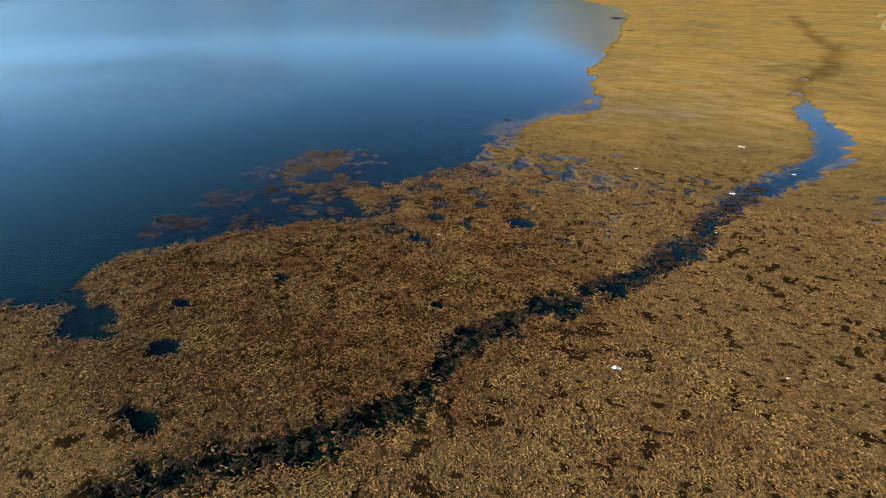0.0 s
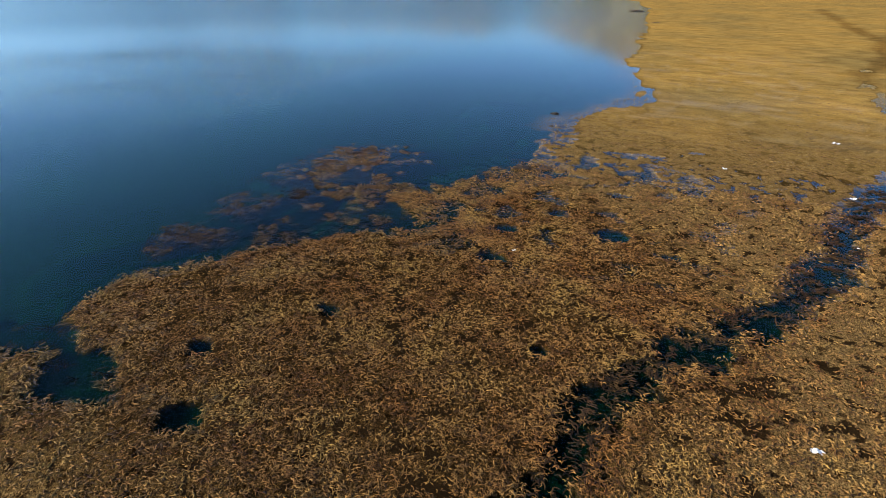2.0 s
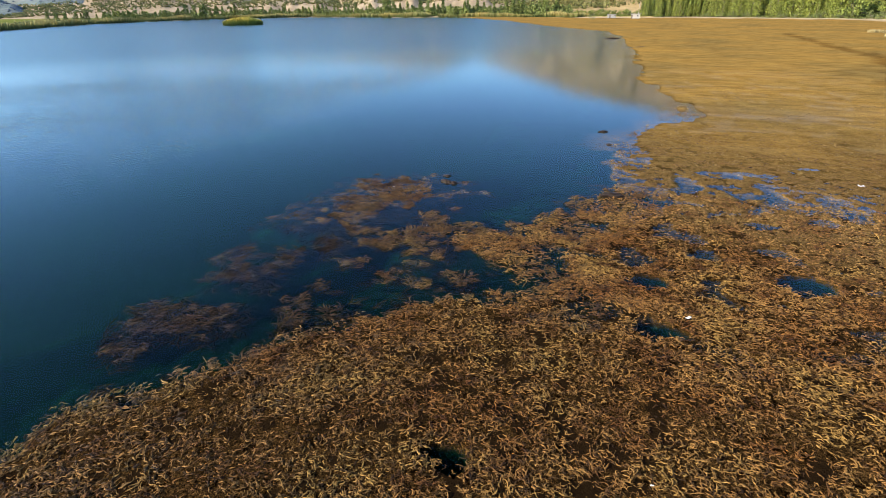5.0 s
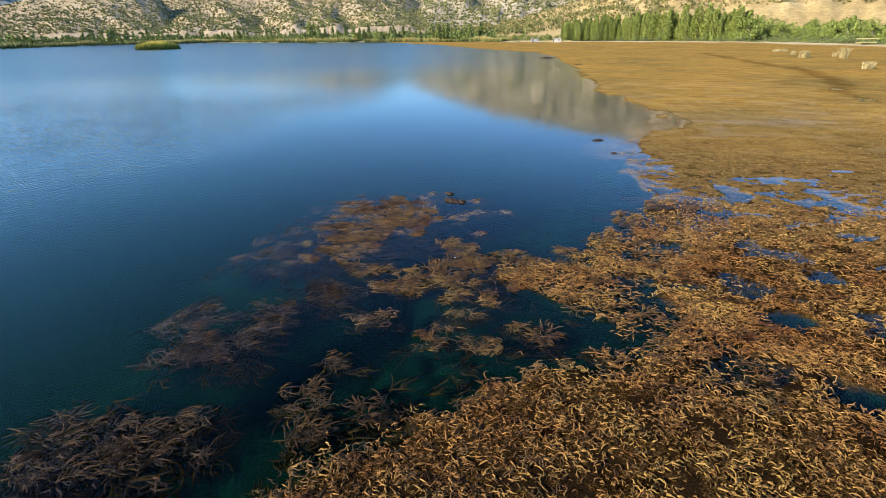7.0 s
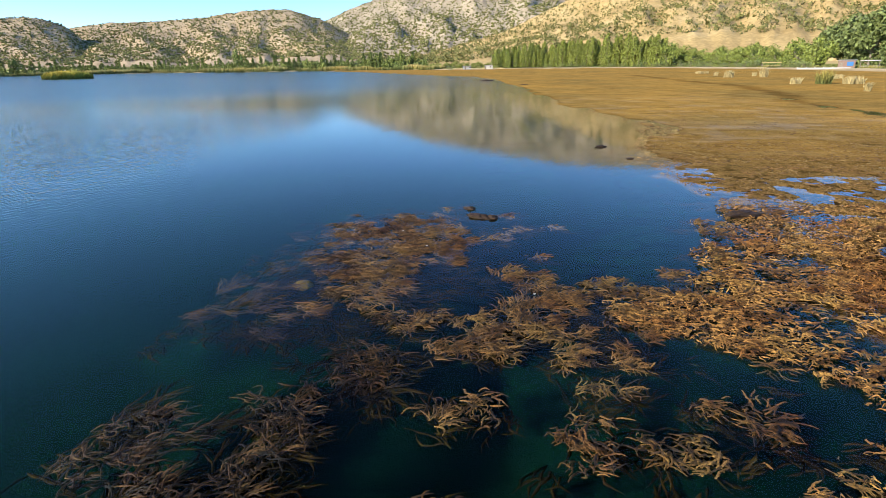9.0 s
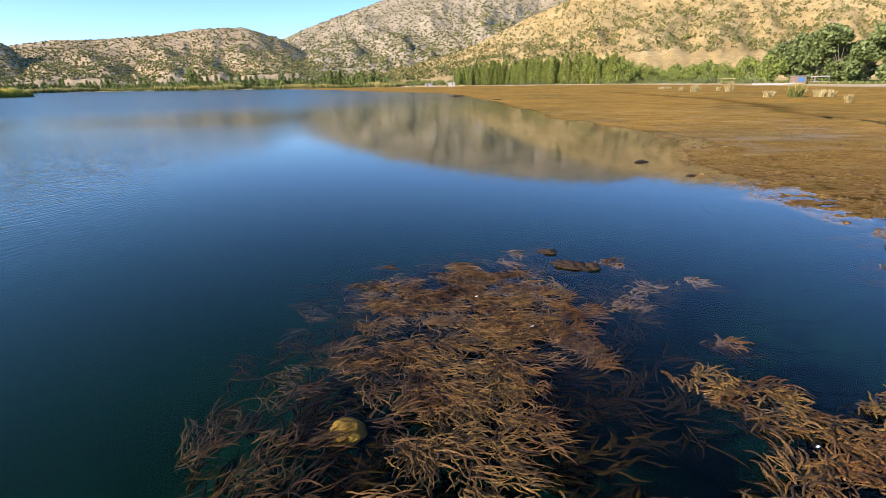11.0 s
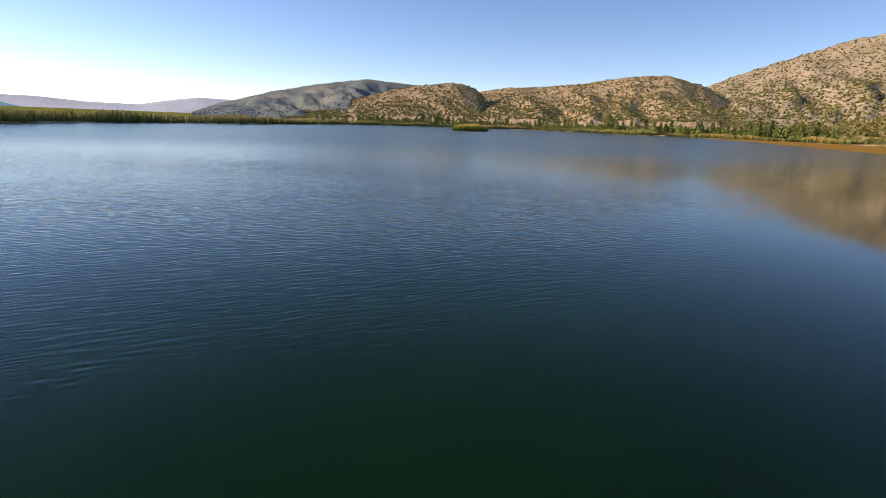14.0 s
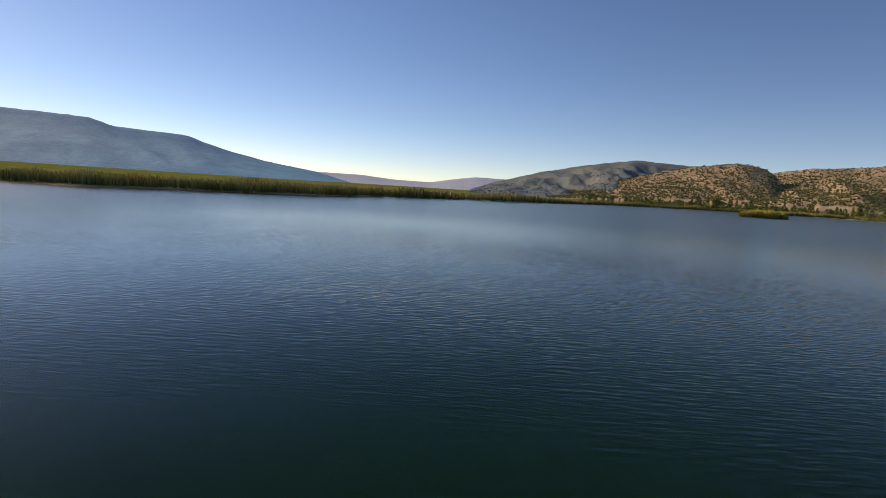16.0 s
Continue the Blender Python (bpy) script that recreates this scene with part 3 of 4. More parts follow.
def build_hill(name, label, profile, foot, ridge, material, steps=(150, 60), rough=0.10, power=1.0, seed=1):
    """A range of hills: profile gives azimuth and height in degrees as seen across the lake; foot and ridge its distances."""
    az = np.linspace(profile[0][0], profile[-1][0], steps[0])
    el = np.interp(az, [p[0] for p in profile], [p[1] for p in profile])
    s = np.linspace(0, 1.5, steps[1])
    azg, sg = np.meshgrid(np.radians(az), s, indexing="ij")
    height = np.tan(np.radians(el))[:, None] * ridge
    wob = fbm(np.degrees(azg) * 0.35, sg * 3.0, seed, 5) - 0.5
    gully = 1 - 2 * np.abs(fbm(np.degrees(azg) * 0.22 + sg * 1.1, sg * 1.2, seed + 40, 4) - 0.5)
    r = foot + (ridge - foot) * sg
    up = np.where(sg < 1, np.clip(sg, 0, 1) ** power * (1 - 0.25 * np.sin(np.clip(sg, 0, 1) * np.pi)), 1 - 0.9 * (sg - 1))
    mid = np.sin(np.clip(sg, 0, 1) * np.pi)
    z = height * (up + mid * (rough * 1.6 * wob + rough * 1.3 * (gully - 0.75)))
    z = z + height * 0.035 * (fbm(np.degrees(azg) * 1.7, sg * 9, seed + 3, 3) - 0.5) + EYE_Z * np.clip(sg, 0, 1) - 1.5 * (sg < 0.02)
    x, y = EYE_X + r * np.sin(azg), EYE_Y + r * np.cos(azg)
    n, m = x.shape
    i, j = np.meshgrid(np.arange(n - 1), np.arange(m - 1), indexing="ij")
    faces = np.stack([i * m + j, (i + 1) * m + j, (i + 1) * m + j + 1, i * m + j + 1], -1).reshape(-1, 4)
    me = mesh_from(name, np.stack([x, y, z], -1).reshape(-1, 3), faces, material)
    tagged(new(name, me), label, "hill", kind="structure")
    return x, y, z


def build_scrub(name, label, surface, count, size, material, seed, rows=(0.03, 1.0), patch=0.30, sprays=0, coarse=False):
    """Oak bushes scattered over a hill, in one mesh: rough lumps, or where sprays is given, clouds of leaf sprays."""
    rng = np.random.default_rng(seed)
    x, y, z = surface
    n, m = x.shape
    u, v = rng.random(count * 4) * (n - 1.01), (rows[0] + (rows[1] - rows[0]) * rng.random(count * 4)) * (m - 1) / 1.5
    keep = fbm(u * 0.09, v * 0.16, seed, 3) + 0.30 * (rng.random(len(u)) - 0.5) > patch
    u, v = u[keep][:count], v[keep][:count]
    i, j = u.astype(int), np.minimum(v.astype(int), m - 2)
    fu, fv = u - i, v - j

    def at(g):
        return (g[i, j] * (1 - fu) + g[i + 1, j] * fu) * (1 - fv) + (g[i, j + 1] * (1 - fu) + g[i + 1, j + 1] * fu) * fv

    base = np.stack([at(x), at(y), at(z)], -1)
    c = len(base)
    s = size * (0.40 + 1.0 * rng.random(c) ** 1.8)
    wide = 0.5 * s * (0.85 + 0.6 * rng.random(c))
    if sprays:
        d = rng.normal(0, 1, (c, sprays, 3))
        d /= np.linalg.norm(d, axis=2, keepdims=True)
        d *= np.cbrt(rng.uniform(0.3, 1, (c, sprays, 1))) * (0.8 + 0.4 * rng.random((c, sprays, 1)))
        mid = base[:, None] + np.stack([d[..., 0] * wide[:, None], d[..., 1] * wide[:, None], (d[..., 2] * 0.42 + 0.36) * s[:, None]], -1)
        a = rng.normal(0, 1, (c, sprays, 3))
        a /= np.linalg.norm(a, axis=2, keepdims=True)
        b = np.cross(a, d + 0.01)
        b /= np.linalg.norm(b, axis=2, keepdims=True)
        w = (0.20 * s)[:, None, None] * rng.uniform(0.7, 1.3, (c, sprays, 1))
        verts = np.stack([mid - a * w, mid + b * w * 0.8, mid + a * w, mid - b * w * 0.8], 2)
        me = mesh_from(name, verts.reshape(-1, 3), np.arange(c * sprays * 4).reshape(-1, 4), material, False)
    else:
        bm = bmesh.new()
        if coarse:
            bmesh.ops.create_uvsphere(bm, u_segments=4, v_segments=2, radius=1)
        else:
            bmesh.ops.create_icosphere(bm, subdivisions=1, radius=1)
        bm.verts.ensure_lookup_table()
        ball = np.array([w.co[:] for w in bm.verts])
        tri = np.array([[w.index for w in f.verts] for f in bm.faces])
        bm.free()
        k = len(ball)
        jitter = 1 + 0.7 * (rng.random((c, k)) - 0.5)
        verts = np.stack([base[:, None, 0] + ball[None, :, 0] * jitter * wide[:, None], base[:, None, 1] + ball[None, :, 1] * jitter * wide[:, None],
                          base[:, None, 2] + (ball[None, :, 2] * jitter * 0.42 + 0.30) * s[:, None]], -1)
        faces = tri[None] + (np.arange(c) * k)[:, None, None]
        me = mesh_from(name, verts.reshape(-1, 3), faces.reshape(-1, 3), material, False)
    tagged(new(name, me), label, "bushes", kind="stuff")


build_hill("mountain_left", "mountain ridge across the marsh, haze painted in as blue",
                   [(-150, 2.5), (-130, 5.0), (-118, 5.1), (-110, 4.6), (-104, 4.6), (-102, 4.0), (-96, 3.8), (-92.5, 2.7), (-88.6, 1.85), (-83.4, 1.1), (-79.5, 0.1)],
                   1200, 2600, HILL_HAZE_BLUE, (140, 50), 0.10, 1.0, 3)
build_hill("mountain_far", "far mountain ridge, haze painted in as a pale tint", [(-90, 1.0), (-83, 1.1), (-78.6, 1.1), (-75, 0.8), (-71, 0.75), (-68.5, 1.25), (-66, 1.65), (-62, 1.6), (-56, 0.6)],
           3000, 4200, HILL_HAZE_PALE, (90, 24), 0.05, 1.0, 5)
hill_e = build_hill("mountain_scrubby", "scrubby mountain behind the lake hills, greyed for haze",
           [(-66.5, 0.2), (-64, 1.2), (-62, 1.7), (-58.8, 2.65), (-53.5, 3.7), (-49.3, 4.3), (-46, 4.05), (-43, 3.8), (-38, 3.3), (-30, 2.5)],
           900, 1900, SCRUB_HAZE, (140, 50), 0.34, 1.0, 7)
hill_a = build_hill("hill_scrub_west", "tan hillside dotted with oak scrub beside the lake",
                    [(-58, 0.3), (-54, 1.2), (-50.5, 2.2), (-47, 3.2), (-44, 3.85), (-42, 4.05), (-40, 4.28), (-38.8, 4.1), (-37.5, 3.6), (-36.6, 2.7), (-35.7, 1.6), (-34.9, 0.6), (-34.2, 0.0)],
                    780, 1160, HILL_TAN, (150, 60), 0.12, 1.0, 11)
hill_b = build_hill("hill_scrub_middle", "tan rocky hillside dotted with oak scrub",
                    [(-42, 2.6), (-37, 3.45), (-34, 3.95), (-31.8, 4.0), (-28, 4.3), (-24.5, 4.8), (-21.9, 5.2), (-19, 5.3), (-17.6, 5.1), (-15.2, 4.35), (-13, 3.2), (-9, 1.8), (-5, 0.8)],
                    720, 1350, HILL_TAN, (220, 70), 0.14, 1.0, 13)
hill_c = build_hill("mountain_grey", "high grey mountain side with sparse scrub",
                    [(-21, 2.6), (-17, 3.7), (-15, 4.35), (-12.6, 5.4), (-10.3, 6.15), (-4.7, 8.0), (-1.3, 8.6), (4, 9.6), (10, 10.4), (18, 10.5), (28, 9.0)],
                    800, 1900, HILL_GREY, (200, 80), 0.09, 1.0, 17)
hill_d = build_hill("hill_golden", "golden dry hillside with large oak bushes",
                    [(-11, 0.5), (-8, 0.9), (-4.5, 1.3), (-1.2, 1.9), (3.5, 3.1), (6.7, 4.5), (10, 6.0), (13.8, 7.4), (20, 9.2), (28, 10.0), (40, 9.5), (55, 7.5), (75, 4.0), (95, 1.0)],
                    450, 950, HILL_GOLD, (260, 80), 0.12, 1.0, 19)
build_scrub("oak_scrub_west", "dark green oak bushes scattered on the hillside", hill_a, 8000, 3.0, OAK, 21, (0.17, 1.0), 0.2, coarse=True)
build_scrub("oak_scrub_middle", "dark green oak bushes scattered on the hillside", hill_b, 15000, 3.3, OAK, 22, (0.14, 1.0), 0.2, coarse=True)
build_scrub("oak_scrub_high", "sparse dark bushes on the grey mountain", hill_c, 22000, 4.0, OAK, 23, patch=0.2, coarse=True)
build_scrub("scrub_hazy", "bushes dotting the far mountain, greyed for haze", hill_e, 6000, 2.6, OAK_HAZY, 25, patch=0.22, coarse=True)
build_scrub("oak_scrub_golden", "large olive green oak bushes on the golden slope", hill_d, 13000, 4.9, OAK, 24, (0.17, 1.0), 0.18, 9)


# ---- water weed ----
def strand_mesh(name, px, py, pz, ang, length, width, material, rng, rings=5, curl=1.2, lift=0.05, bead=(1.15, 0.8), kink=0.0, rise=0.0):
    """Many tapering, curling weed stems in one mesh; rise lifts their tips."""
    n = len(px)
    s = np.linspace(0, 1, rings)
    bend, wave = rng.normal(0, curl, n), rng.normal(0, curl * 0.7, n)
    head = ang[:, None] + bend[:, None] * s + wave[:, None] * np.sin(s * 2 * np.pi)
    head = head + rng.normal(0, 1, head.shape) * kink
    step = length[:, None] / (rings - 1)
    x = px[:, None] + np.cumsum(np.cos(head) * step, 1) - np.cos(head) * step
    y = py[:, None] + np.cumsum(np.sin(head) * step, 1) - np.sin(head) * step
    up = np.abs(rng.normal(0, lift, n))
    z = pz[:, None] + up[:, None] * np.sin((s * 0.8 + 0.1) * np.pi + rng.uniform(-0.8, 0.8, n)[:, None])
    z = z + rise * np.sin(s * 0.62 * np.pi) * rng.uniform(0.5, 1.2, n)[:, None]
    taper = np.sin(np.clip(s * 0.82 + 0.18, 0, 1) * np.pi) ** 0.6 + 0.10
    taper = taper * np.where(np.arange(rings) % 2, bead[0], bead[1])
    rad = 0.5 * width[:, None] * taper
    verts = np.empty((n, rings, 3, 3))
    for k, (across, high) in enumerate(((-1, -0.55), (0, 0.75), (1, -0.55))):
        verts[:, :, k, 0] = x - np.sin(head) * across * rad
        verts[:, :, k, 1] = y + np.cos(head) * across * rad
        verts[:, :, k, 2] = z + high * rad
    i, k = np.meshgrid(np.arange(rings - 1), np.arange(2), indexing="ij")
    one = np.stack([i * 3 + k, (i + 1) * 3 + k, (i + 1) * 3 + k + 1, i * 3 + k + 1], -1).reshape(-1, 4)
    faces = one[None] + (np.arange(n) * rings * 3)[:, None, None]
    return mesh_from(name, verts.reshape(-1, 3), faces.reshape(-1, 4), material)


def scatter(rng, box, per_m2, weight):
    x0, y0, x1, y1 = box
    n = int((x1 - x0) * (y1 - y0) * per_m2)
    x, y = rng.uniform(x0, x1, n), rng.uniform(y0, y1, n)
    keep = rng.random(n) < weight(x, y)
    return x[keep], y[keep]


def drift(x, y, rng, spread):
    """The way the stems point: combed by the drift of the water, in swirls."""
    return -0.35 + 2.6 * (fbm(x * 0.45, y * 0.45, 31, 2) - 0.5) + 2.0 * (vnoise(x * 1.7, y * 1.7, 33) - 0.5) + rng.normal(0, spread, len(x))


def weed_bed(name, label, box, per_m2, weight, height, size, material, seed, rings=5, spread=0.5, curl=1.2, lift=0.05, bead=(1.15, 0.8), kink=0.0):
    rng = np.random.default_rng(seed)
    x, y = scatter(rng, box, per_m2, weight)
    z = height(x, y, rng)
    length = rng.uniform(size[0], size[1], len(x))
    width = size[2] * rng.uniform(0.7, 1.25, len(x))
    me = strand_mesh(name, x, y, z, drift(x, y, rng, spread), length, width, material, rng, rings, curl, lift, bead, kink)
    tagged(new(name, me), label, "water weed", kind="stuff")


def tuft_stems(name, cx, cy, each, size, depth, rise, material, rng, spread=0.5, fan=0.34, ox=0.0, oy=0.0, rings=9):
    """Tufts of combed stems: each fans out from its root under water to tips at the surface."""
    lead = drift(cx + ox, cy + oy, rng, spread)
    n = len(cx) * each
    ang = np.repeat(lead, each) + rng.normal(0, fan, n)
    x = np.repeat(cx, each) + rng.normal(0, 0.075, n)
    y = np.repeat(cy, each) + rng.normal(0, 0.075, n)
    z = np.repeat(rng.uniform(depth[0], depth[1], len(cx)), each) + rng.normal(0, 0.018, n)
    length = rng.uniform(size[0], size[1], n) * np.repeat(rng.uniform(0.7, 1.15, len(cx)), each)
    width = size[2] * rng.uniform(0.75, 1.25, n)
    return strand_mesh(name, x, y, z, ang, length, width, material, rng, rings, 0.55, 0.012, (1.35, 0.68), 0.13, rise)


def tuft_bed(name, label, box, per_m2, weight, each, size, depth, rise, material, seed, spread=0.5, fan=0.34):
    rng = np.random.default_rng(seed)
    x, y = scatter(rng, box, per_m2, weight)
    tagged(new(name, tuft_stems(name, x, y, each, size, depth, rise, material, rng, spread, fan, 0, 0, 6 if material is WEED_DIMMED else 8 if material is WEED_DARK else 9)), label, "water weed", kind="stuff")


def mat_weight(x, y):
    thick = smooth(-0.25, 0.5, margin_depth(x, y)) * np.clip(1 - 0.85 * pool_cut(x, y), 0, 1)
    thin = 0.3 + 0.7 * smooth(0.34, 0.42, matting(x, y))
    thin = thin * (1 - 0.9 * broken_zone(x, y) * smooth(0.45, 0.39, gaps(x, y)))
    wet = smooth(-1, 5, y) * smooth(70, 45, y)
    return thick * thin * (1 - 0.8 * wet * smooth(0.52, 0.42, streaks(x, y)))


def afloat(x, y, rng):
    return 0.012 + 0.035 * rng.random(len(x)) + 0.02 * fbm(x * 2.2, y * 2.2, 2, 2)


def patch_roots(rng, ovals, per_m2):
    """Where tufts root in a group of oval patches, densest at the heart of each."""
    x, y = [], []
    for cx, cy, a, b in ovals:
        n = 3 + int(math.pi * a * b * per_m2)
        turn, far = rng.uniform(0, 2 * np.pi, n), rng.random(n) ** 0.6
        x.append(cx - 0.12 + a * far * np.cos(turn))
        y.append(cy + 0.03 + b * far * np.sin(turn))
    return np.concatenate(x), np.concatenate(y)


def patch_bed(name, label, ovals, per_m2, each, size, depth, rise, material, seed, spread=0.5, fan=0.34, rings=11):
    rng = np.random.default_rng(seed)
    x, y = patch_roots(rng, ovals, per_m2)
    tagged(new(name, tuft_stems(name, x, y, each, size, depth, rise, material, rng, spread, fan, 0, 0, rings)), label, "water weed", kind="stuff")


weed_bed("weed_mat", "matted reddish brown dead water weed along the lake edge", (-9, -27, 20, -2), 430,
         lambda x, y: mat_weight(x, y) * close_by(x, y), afloat, (0.10, 0.23, 0.021), WEED, 51, 4, 1.4, 1.5, 0.03, (1.25, 0.75), 0.5)
weed_bed("weed_mat_wide", "dense reddish brown dead water weed further along the shore", (-9, -27, 30, 1), 330,
         lambda x, y: mat_weight(x, y) * (1 - close_by(x, y)) * (0.35 + 0.65 * smooth(10, 3, line_dist(x, y, [(18, -21), (6, -16)]))), afloat, (0.08, 0.15, 0.034), WEED, 61, 3, 1.4, 1.2, 0.03)
weed_bed("weed_mat_thin", "thinning brown water weed over shallow pools", (5, -3, 44, 16), 95,
         lambda x, y: mat_weight(x, y) * smooth(17, 3, y), afloat, (0.06, 0.15, 0.019), WEED_DRY, 52, 3, 1.2, 0.6, 0.02)
weed_bed("weed_mat_far", "sparse brown water weed on wet mud", (5, 5, 54, 40), 10,
         lambda x, y: mat_weight(x, y) * smooth(40, 14, y), afloat, (0.12, 0.26, 0.030), WEED_DRY, 53, 3, 1.3, 0.6, 0.01)
tuft_bed("weed_mat_edge", "combed golden brown weed tufts fringing the mat", (-4, -21, 16, 1), 7,
         lambda x, y: smooth(-0.35, 0.1, margin_depth(x, y)) * smooth(3.4, 1.2, margin_depth(x, y)) * np.clip(1 - pool_cut(x, y), 0, 1), 12,
         (0.14, 0.34, 0.019), (-0.05, 0.02), 0.06, WEED_WET, 66, 0.9, 0.65)
patch_bed("weed_band", "broken golden brown band of floating water weed", BAND, 20, 14, (0.15, 0.36, 0.021), (-0.09, -0.01), 0.07, WEED_WET, 54, 0.9, 0.65)
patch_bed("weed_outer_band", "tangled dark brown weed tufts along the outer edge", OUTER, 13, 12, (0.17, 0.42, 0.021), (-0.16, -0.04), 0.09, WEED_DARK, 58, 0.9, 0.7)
tuft_bed("weed_tuft_mat", "golden brown floating mat of combed water weed", (-6, -7.2, 1, 2), 27,
         lambda x, y: smooth(-0.15, 0.45, tuft_depth(x, y)) * smooth(0.35, 0.7, np.hypot(x + 3.62, y + 4.55)) * smooth(-4.3, -2.4, x + 0.25 * y + 0.9) * (0.4 + 0.6 * smooth(0.30, 0.45, fbm(x * 1.2, y * 1.2, 62, 3))), 24,
         (0.17, 0.42, 0.0155), (-0.08, -0.015), 0.042, WEED_WET, 55, 0.5, 0.5)
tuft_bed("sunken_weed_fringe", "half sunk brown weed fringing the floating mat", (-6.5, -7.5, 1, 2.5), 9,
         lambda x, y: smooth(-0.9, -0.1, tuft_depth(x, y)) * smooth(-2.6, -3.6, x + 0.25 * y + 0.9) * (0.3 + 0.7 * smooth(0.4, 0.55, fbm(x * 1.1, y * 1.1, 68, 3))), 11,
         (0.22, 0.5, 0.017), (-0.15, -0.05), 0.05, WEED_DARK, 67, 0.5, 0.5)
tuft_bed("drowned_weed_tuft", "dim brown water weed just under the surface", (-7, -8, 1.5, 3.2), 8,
         lambda x, y: smooth(-1.5, -0.3, tuft_depth(x, y)), 8, (0.3, 0.6, 0.028), (-0.34, -0.14), 0.05, WEED_DIMMED, 56, 0.6, 0.5)
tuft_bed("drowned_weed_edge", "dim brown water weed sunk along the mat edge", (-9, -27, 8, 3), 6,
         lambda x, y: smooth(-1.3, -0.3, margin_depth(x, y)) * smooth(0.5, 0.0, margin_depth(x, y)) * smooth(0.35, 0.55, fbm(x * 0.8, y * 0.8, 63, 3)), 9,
         (0.25, 0.55, 0.028), (-0.4, -0.14), 0.12, WEED_DIMMED, 57, 0.8, 0.5)
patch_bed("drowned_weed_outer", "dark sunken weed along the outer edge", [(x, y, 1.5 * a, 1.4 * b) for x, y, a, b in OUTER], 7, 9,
          (0.3, 0.65, 0.032), (-0.40, -0.12), 0.10, WEED_DIMMED, 59, 0.8, 0.6, 6)
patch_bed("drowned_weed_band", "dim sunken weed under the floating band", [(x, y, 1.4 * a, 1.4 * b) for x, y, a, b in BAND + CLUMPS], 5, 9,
          (0.3, 0.6, 0.030), (-0.40, -0.14), 0.10, WEED_DIMMED, 65, 0.8, 0.6, 6)
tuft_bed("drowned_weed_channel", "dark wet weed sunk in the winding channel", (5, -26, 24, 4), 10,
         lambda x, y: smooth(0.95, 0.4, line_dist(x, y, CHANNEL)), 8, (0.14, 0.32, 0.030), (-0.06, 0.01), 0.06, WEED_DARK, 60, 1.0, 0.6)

for number, oval in enumerate(CLUMPS):
    rng = np.random.default_rng(700 + number)
    cx, cy = oval[:2]
    u, v = patch_roots(rng, [(0, 0, *oval[2:])], 16 if cy < -3.5 else 6)
    far_in = cy < -9.5
    me = tuft_stems("stem_mass", u, v, 13, (0.14, 0.34, 0.021), (-0.11, -0.01) if cy < -3.5 else (-0.13, -0.05), 0.07, WEED_DARK if far_in else WEED_WET, rng, 0.9, 0.65, cx, cy, 11)
    ob = thing("weed_clump", "loose dark brown clump of half sunk water weed" if far_in else "loose golden brown clump of floating water weed", "water weed", (cx, cy, 0), 0, "loose weed clumps")
    tagged(part("stem_mass", me, ob), kind="stuff")


# ---- small things on the water and the mud ----
def lump(seed, size, rough=0.3, level=4):
    """A bumpy mound of wet peat."""
    bm = bmesh.new()
    bmesh.ops.create_icosphere(bm, subdivisions=level, radius=1)
    for v in bm.verts:
        p = v.co * 1.6 + Vector((seed * 7.3, 0, 0))
        k = 1 + 1.7 * rough * (noise.fractal(p, 1.0, 2.0, 3) - 0.1) + 0.10 * noise.noise(v.co * 7 + Vector((seed, 0, 0)))
        v.co = Vector((v.co.x * size[0], v.co.y * size[1], v.co.z * size[2])) * k
    for f in bm.faces:
        f.smooth = True
    return bm


def peat_lump(at, size, turn, seed, label, second=None):
    ob = thing("peat_lump", label, "mud lump", at, turn, "peat lumps")
    part("mound", lump(seed, size), ob, material=MUD_CLUMP)
    if second:
        dx, dy, s2 = second
        tail = part("tail", lump(seed + 3, s2), ob, material=MUD_CLUMP)
        tail.location = (dx, dy, 0)
    return ob


peat_lump((-0.10, 0.02, 0.0), (0.30, 0.16, 0.09), -0.5, 1, "dark wet peat lump floating in two humps", (0.40, 0.09, (0.20, 0.12, 0.08)))
peat_lump((-0.32, 0.85, 0.0), (0.21, 0.11, 0.06), -0.5, 4, "small dark wet peat lump barely above water")
peat_lump((7.05, 0.0, 0.06), (0.44, 0.22, 0.11), 0.1, 6, "dark green weedy mud lump at the water's edge")
peat_lump((6.1, 12.4, 0.0), (0.3, 0.2, 0.08), 0.4, 8, "dark mud lump standing out of shallow water")
peat_lump((6.6, 9.0, 0.0), (0.16, 0.12, 0.05), 0.4, 9, "small dark mud lump in shallow water")
peat_lump((2.9, 118.0, 0.0), (1.6, 0.4, 0.22), 0.05, 10, "dark long mud bar far across the shallows")
peat_lump((9.0, 88.0, 0.0), (0.9, 0.3, 0.15), 0.05, 11, "dark low mud bar near the far shallows")

ball = thing("algae_ball", "yellow olive ball of algae just under water", "algae", (-3.62, -4.55, -0.19))
part("ball_mass", lump(14, (0.21, 0.20, 0.16), 0.12), ball, material=spotted("yellow_algae", ((0.2, (0.07, 0.040, 0.004)), (0.8, (0.22, 0.130, 0.012))), 8.0))


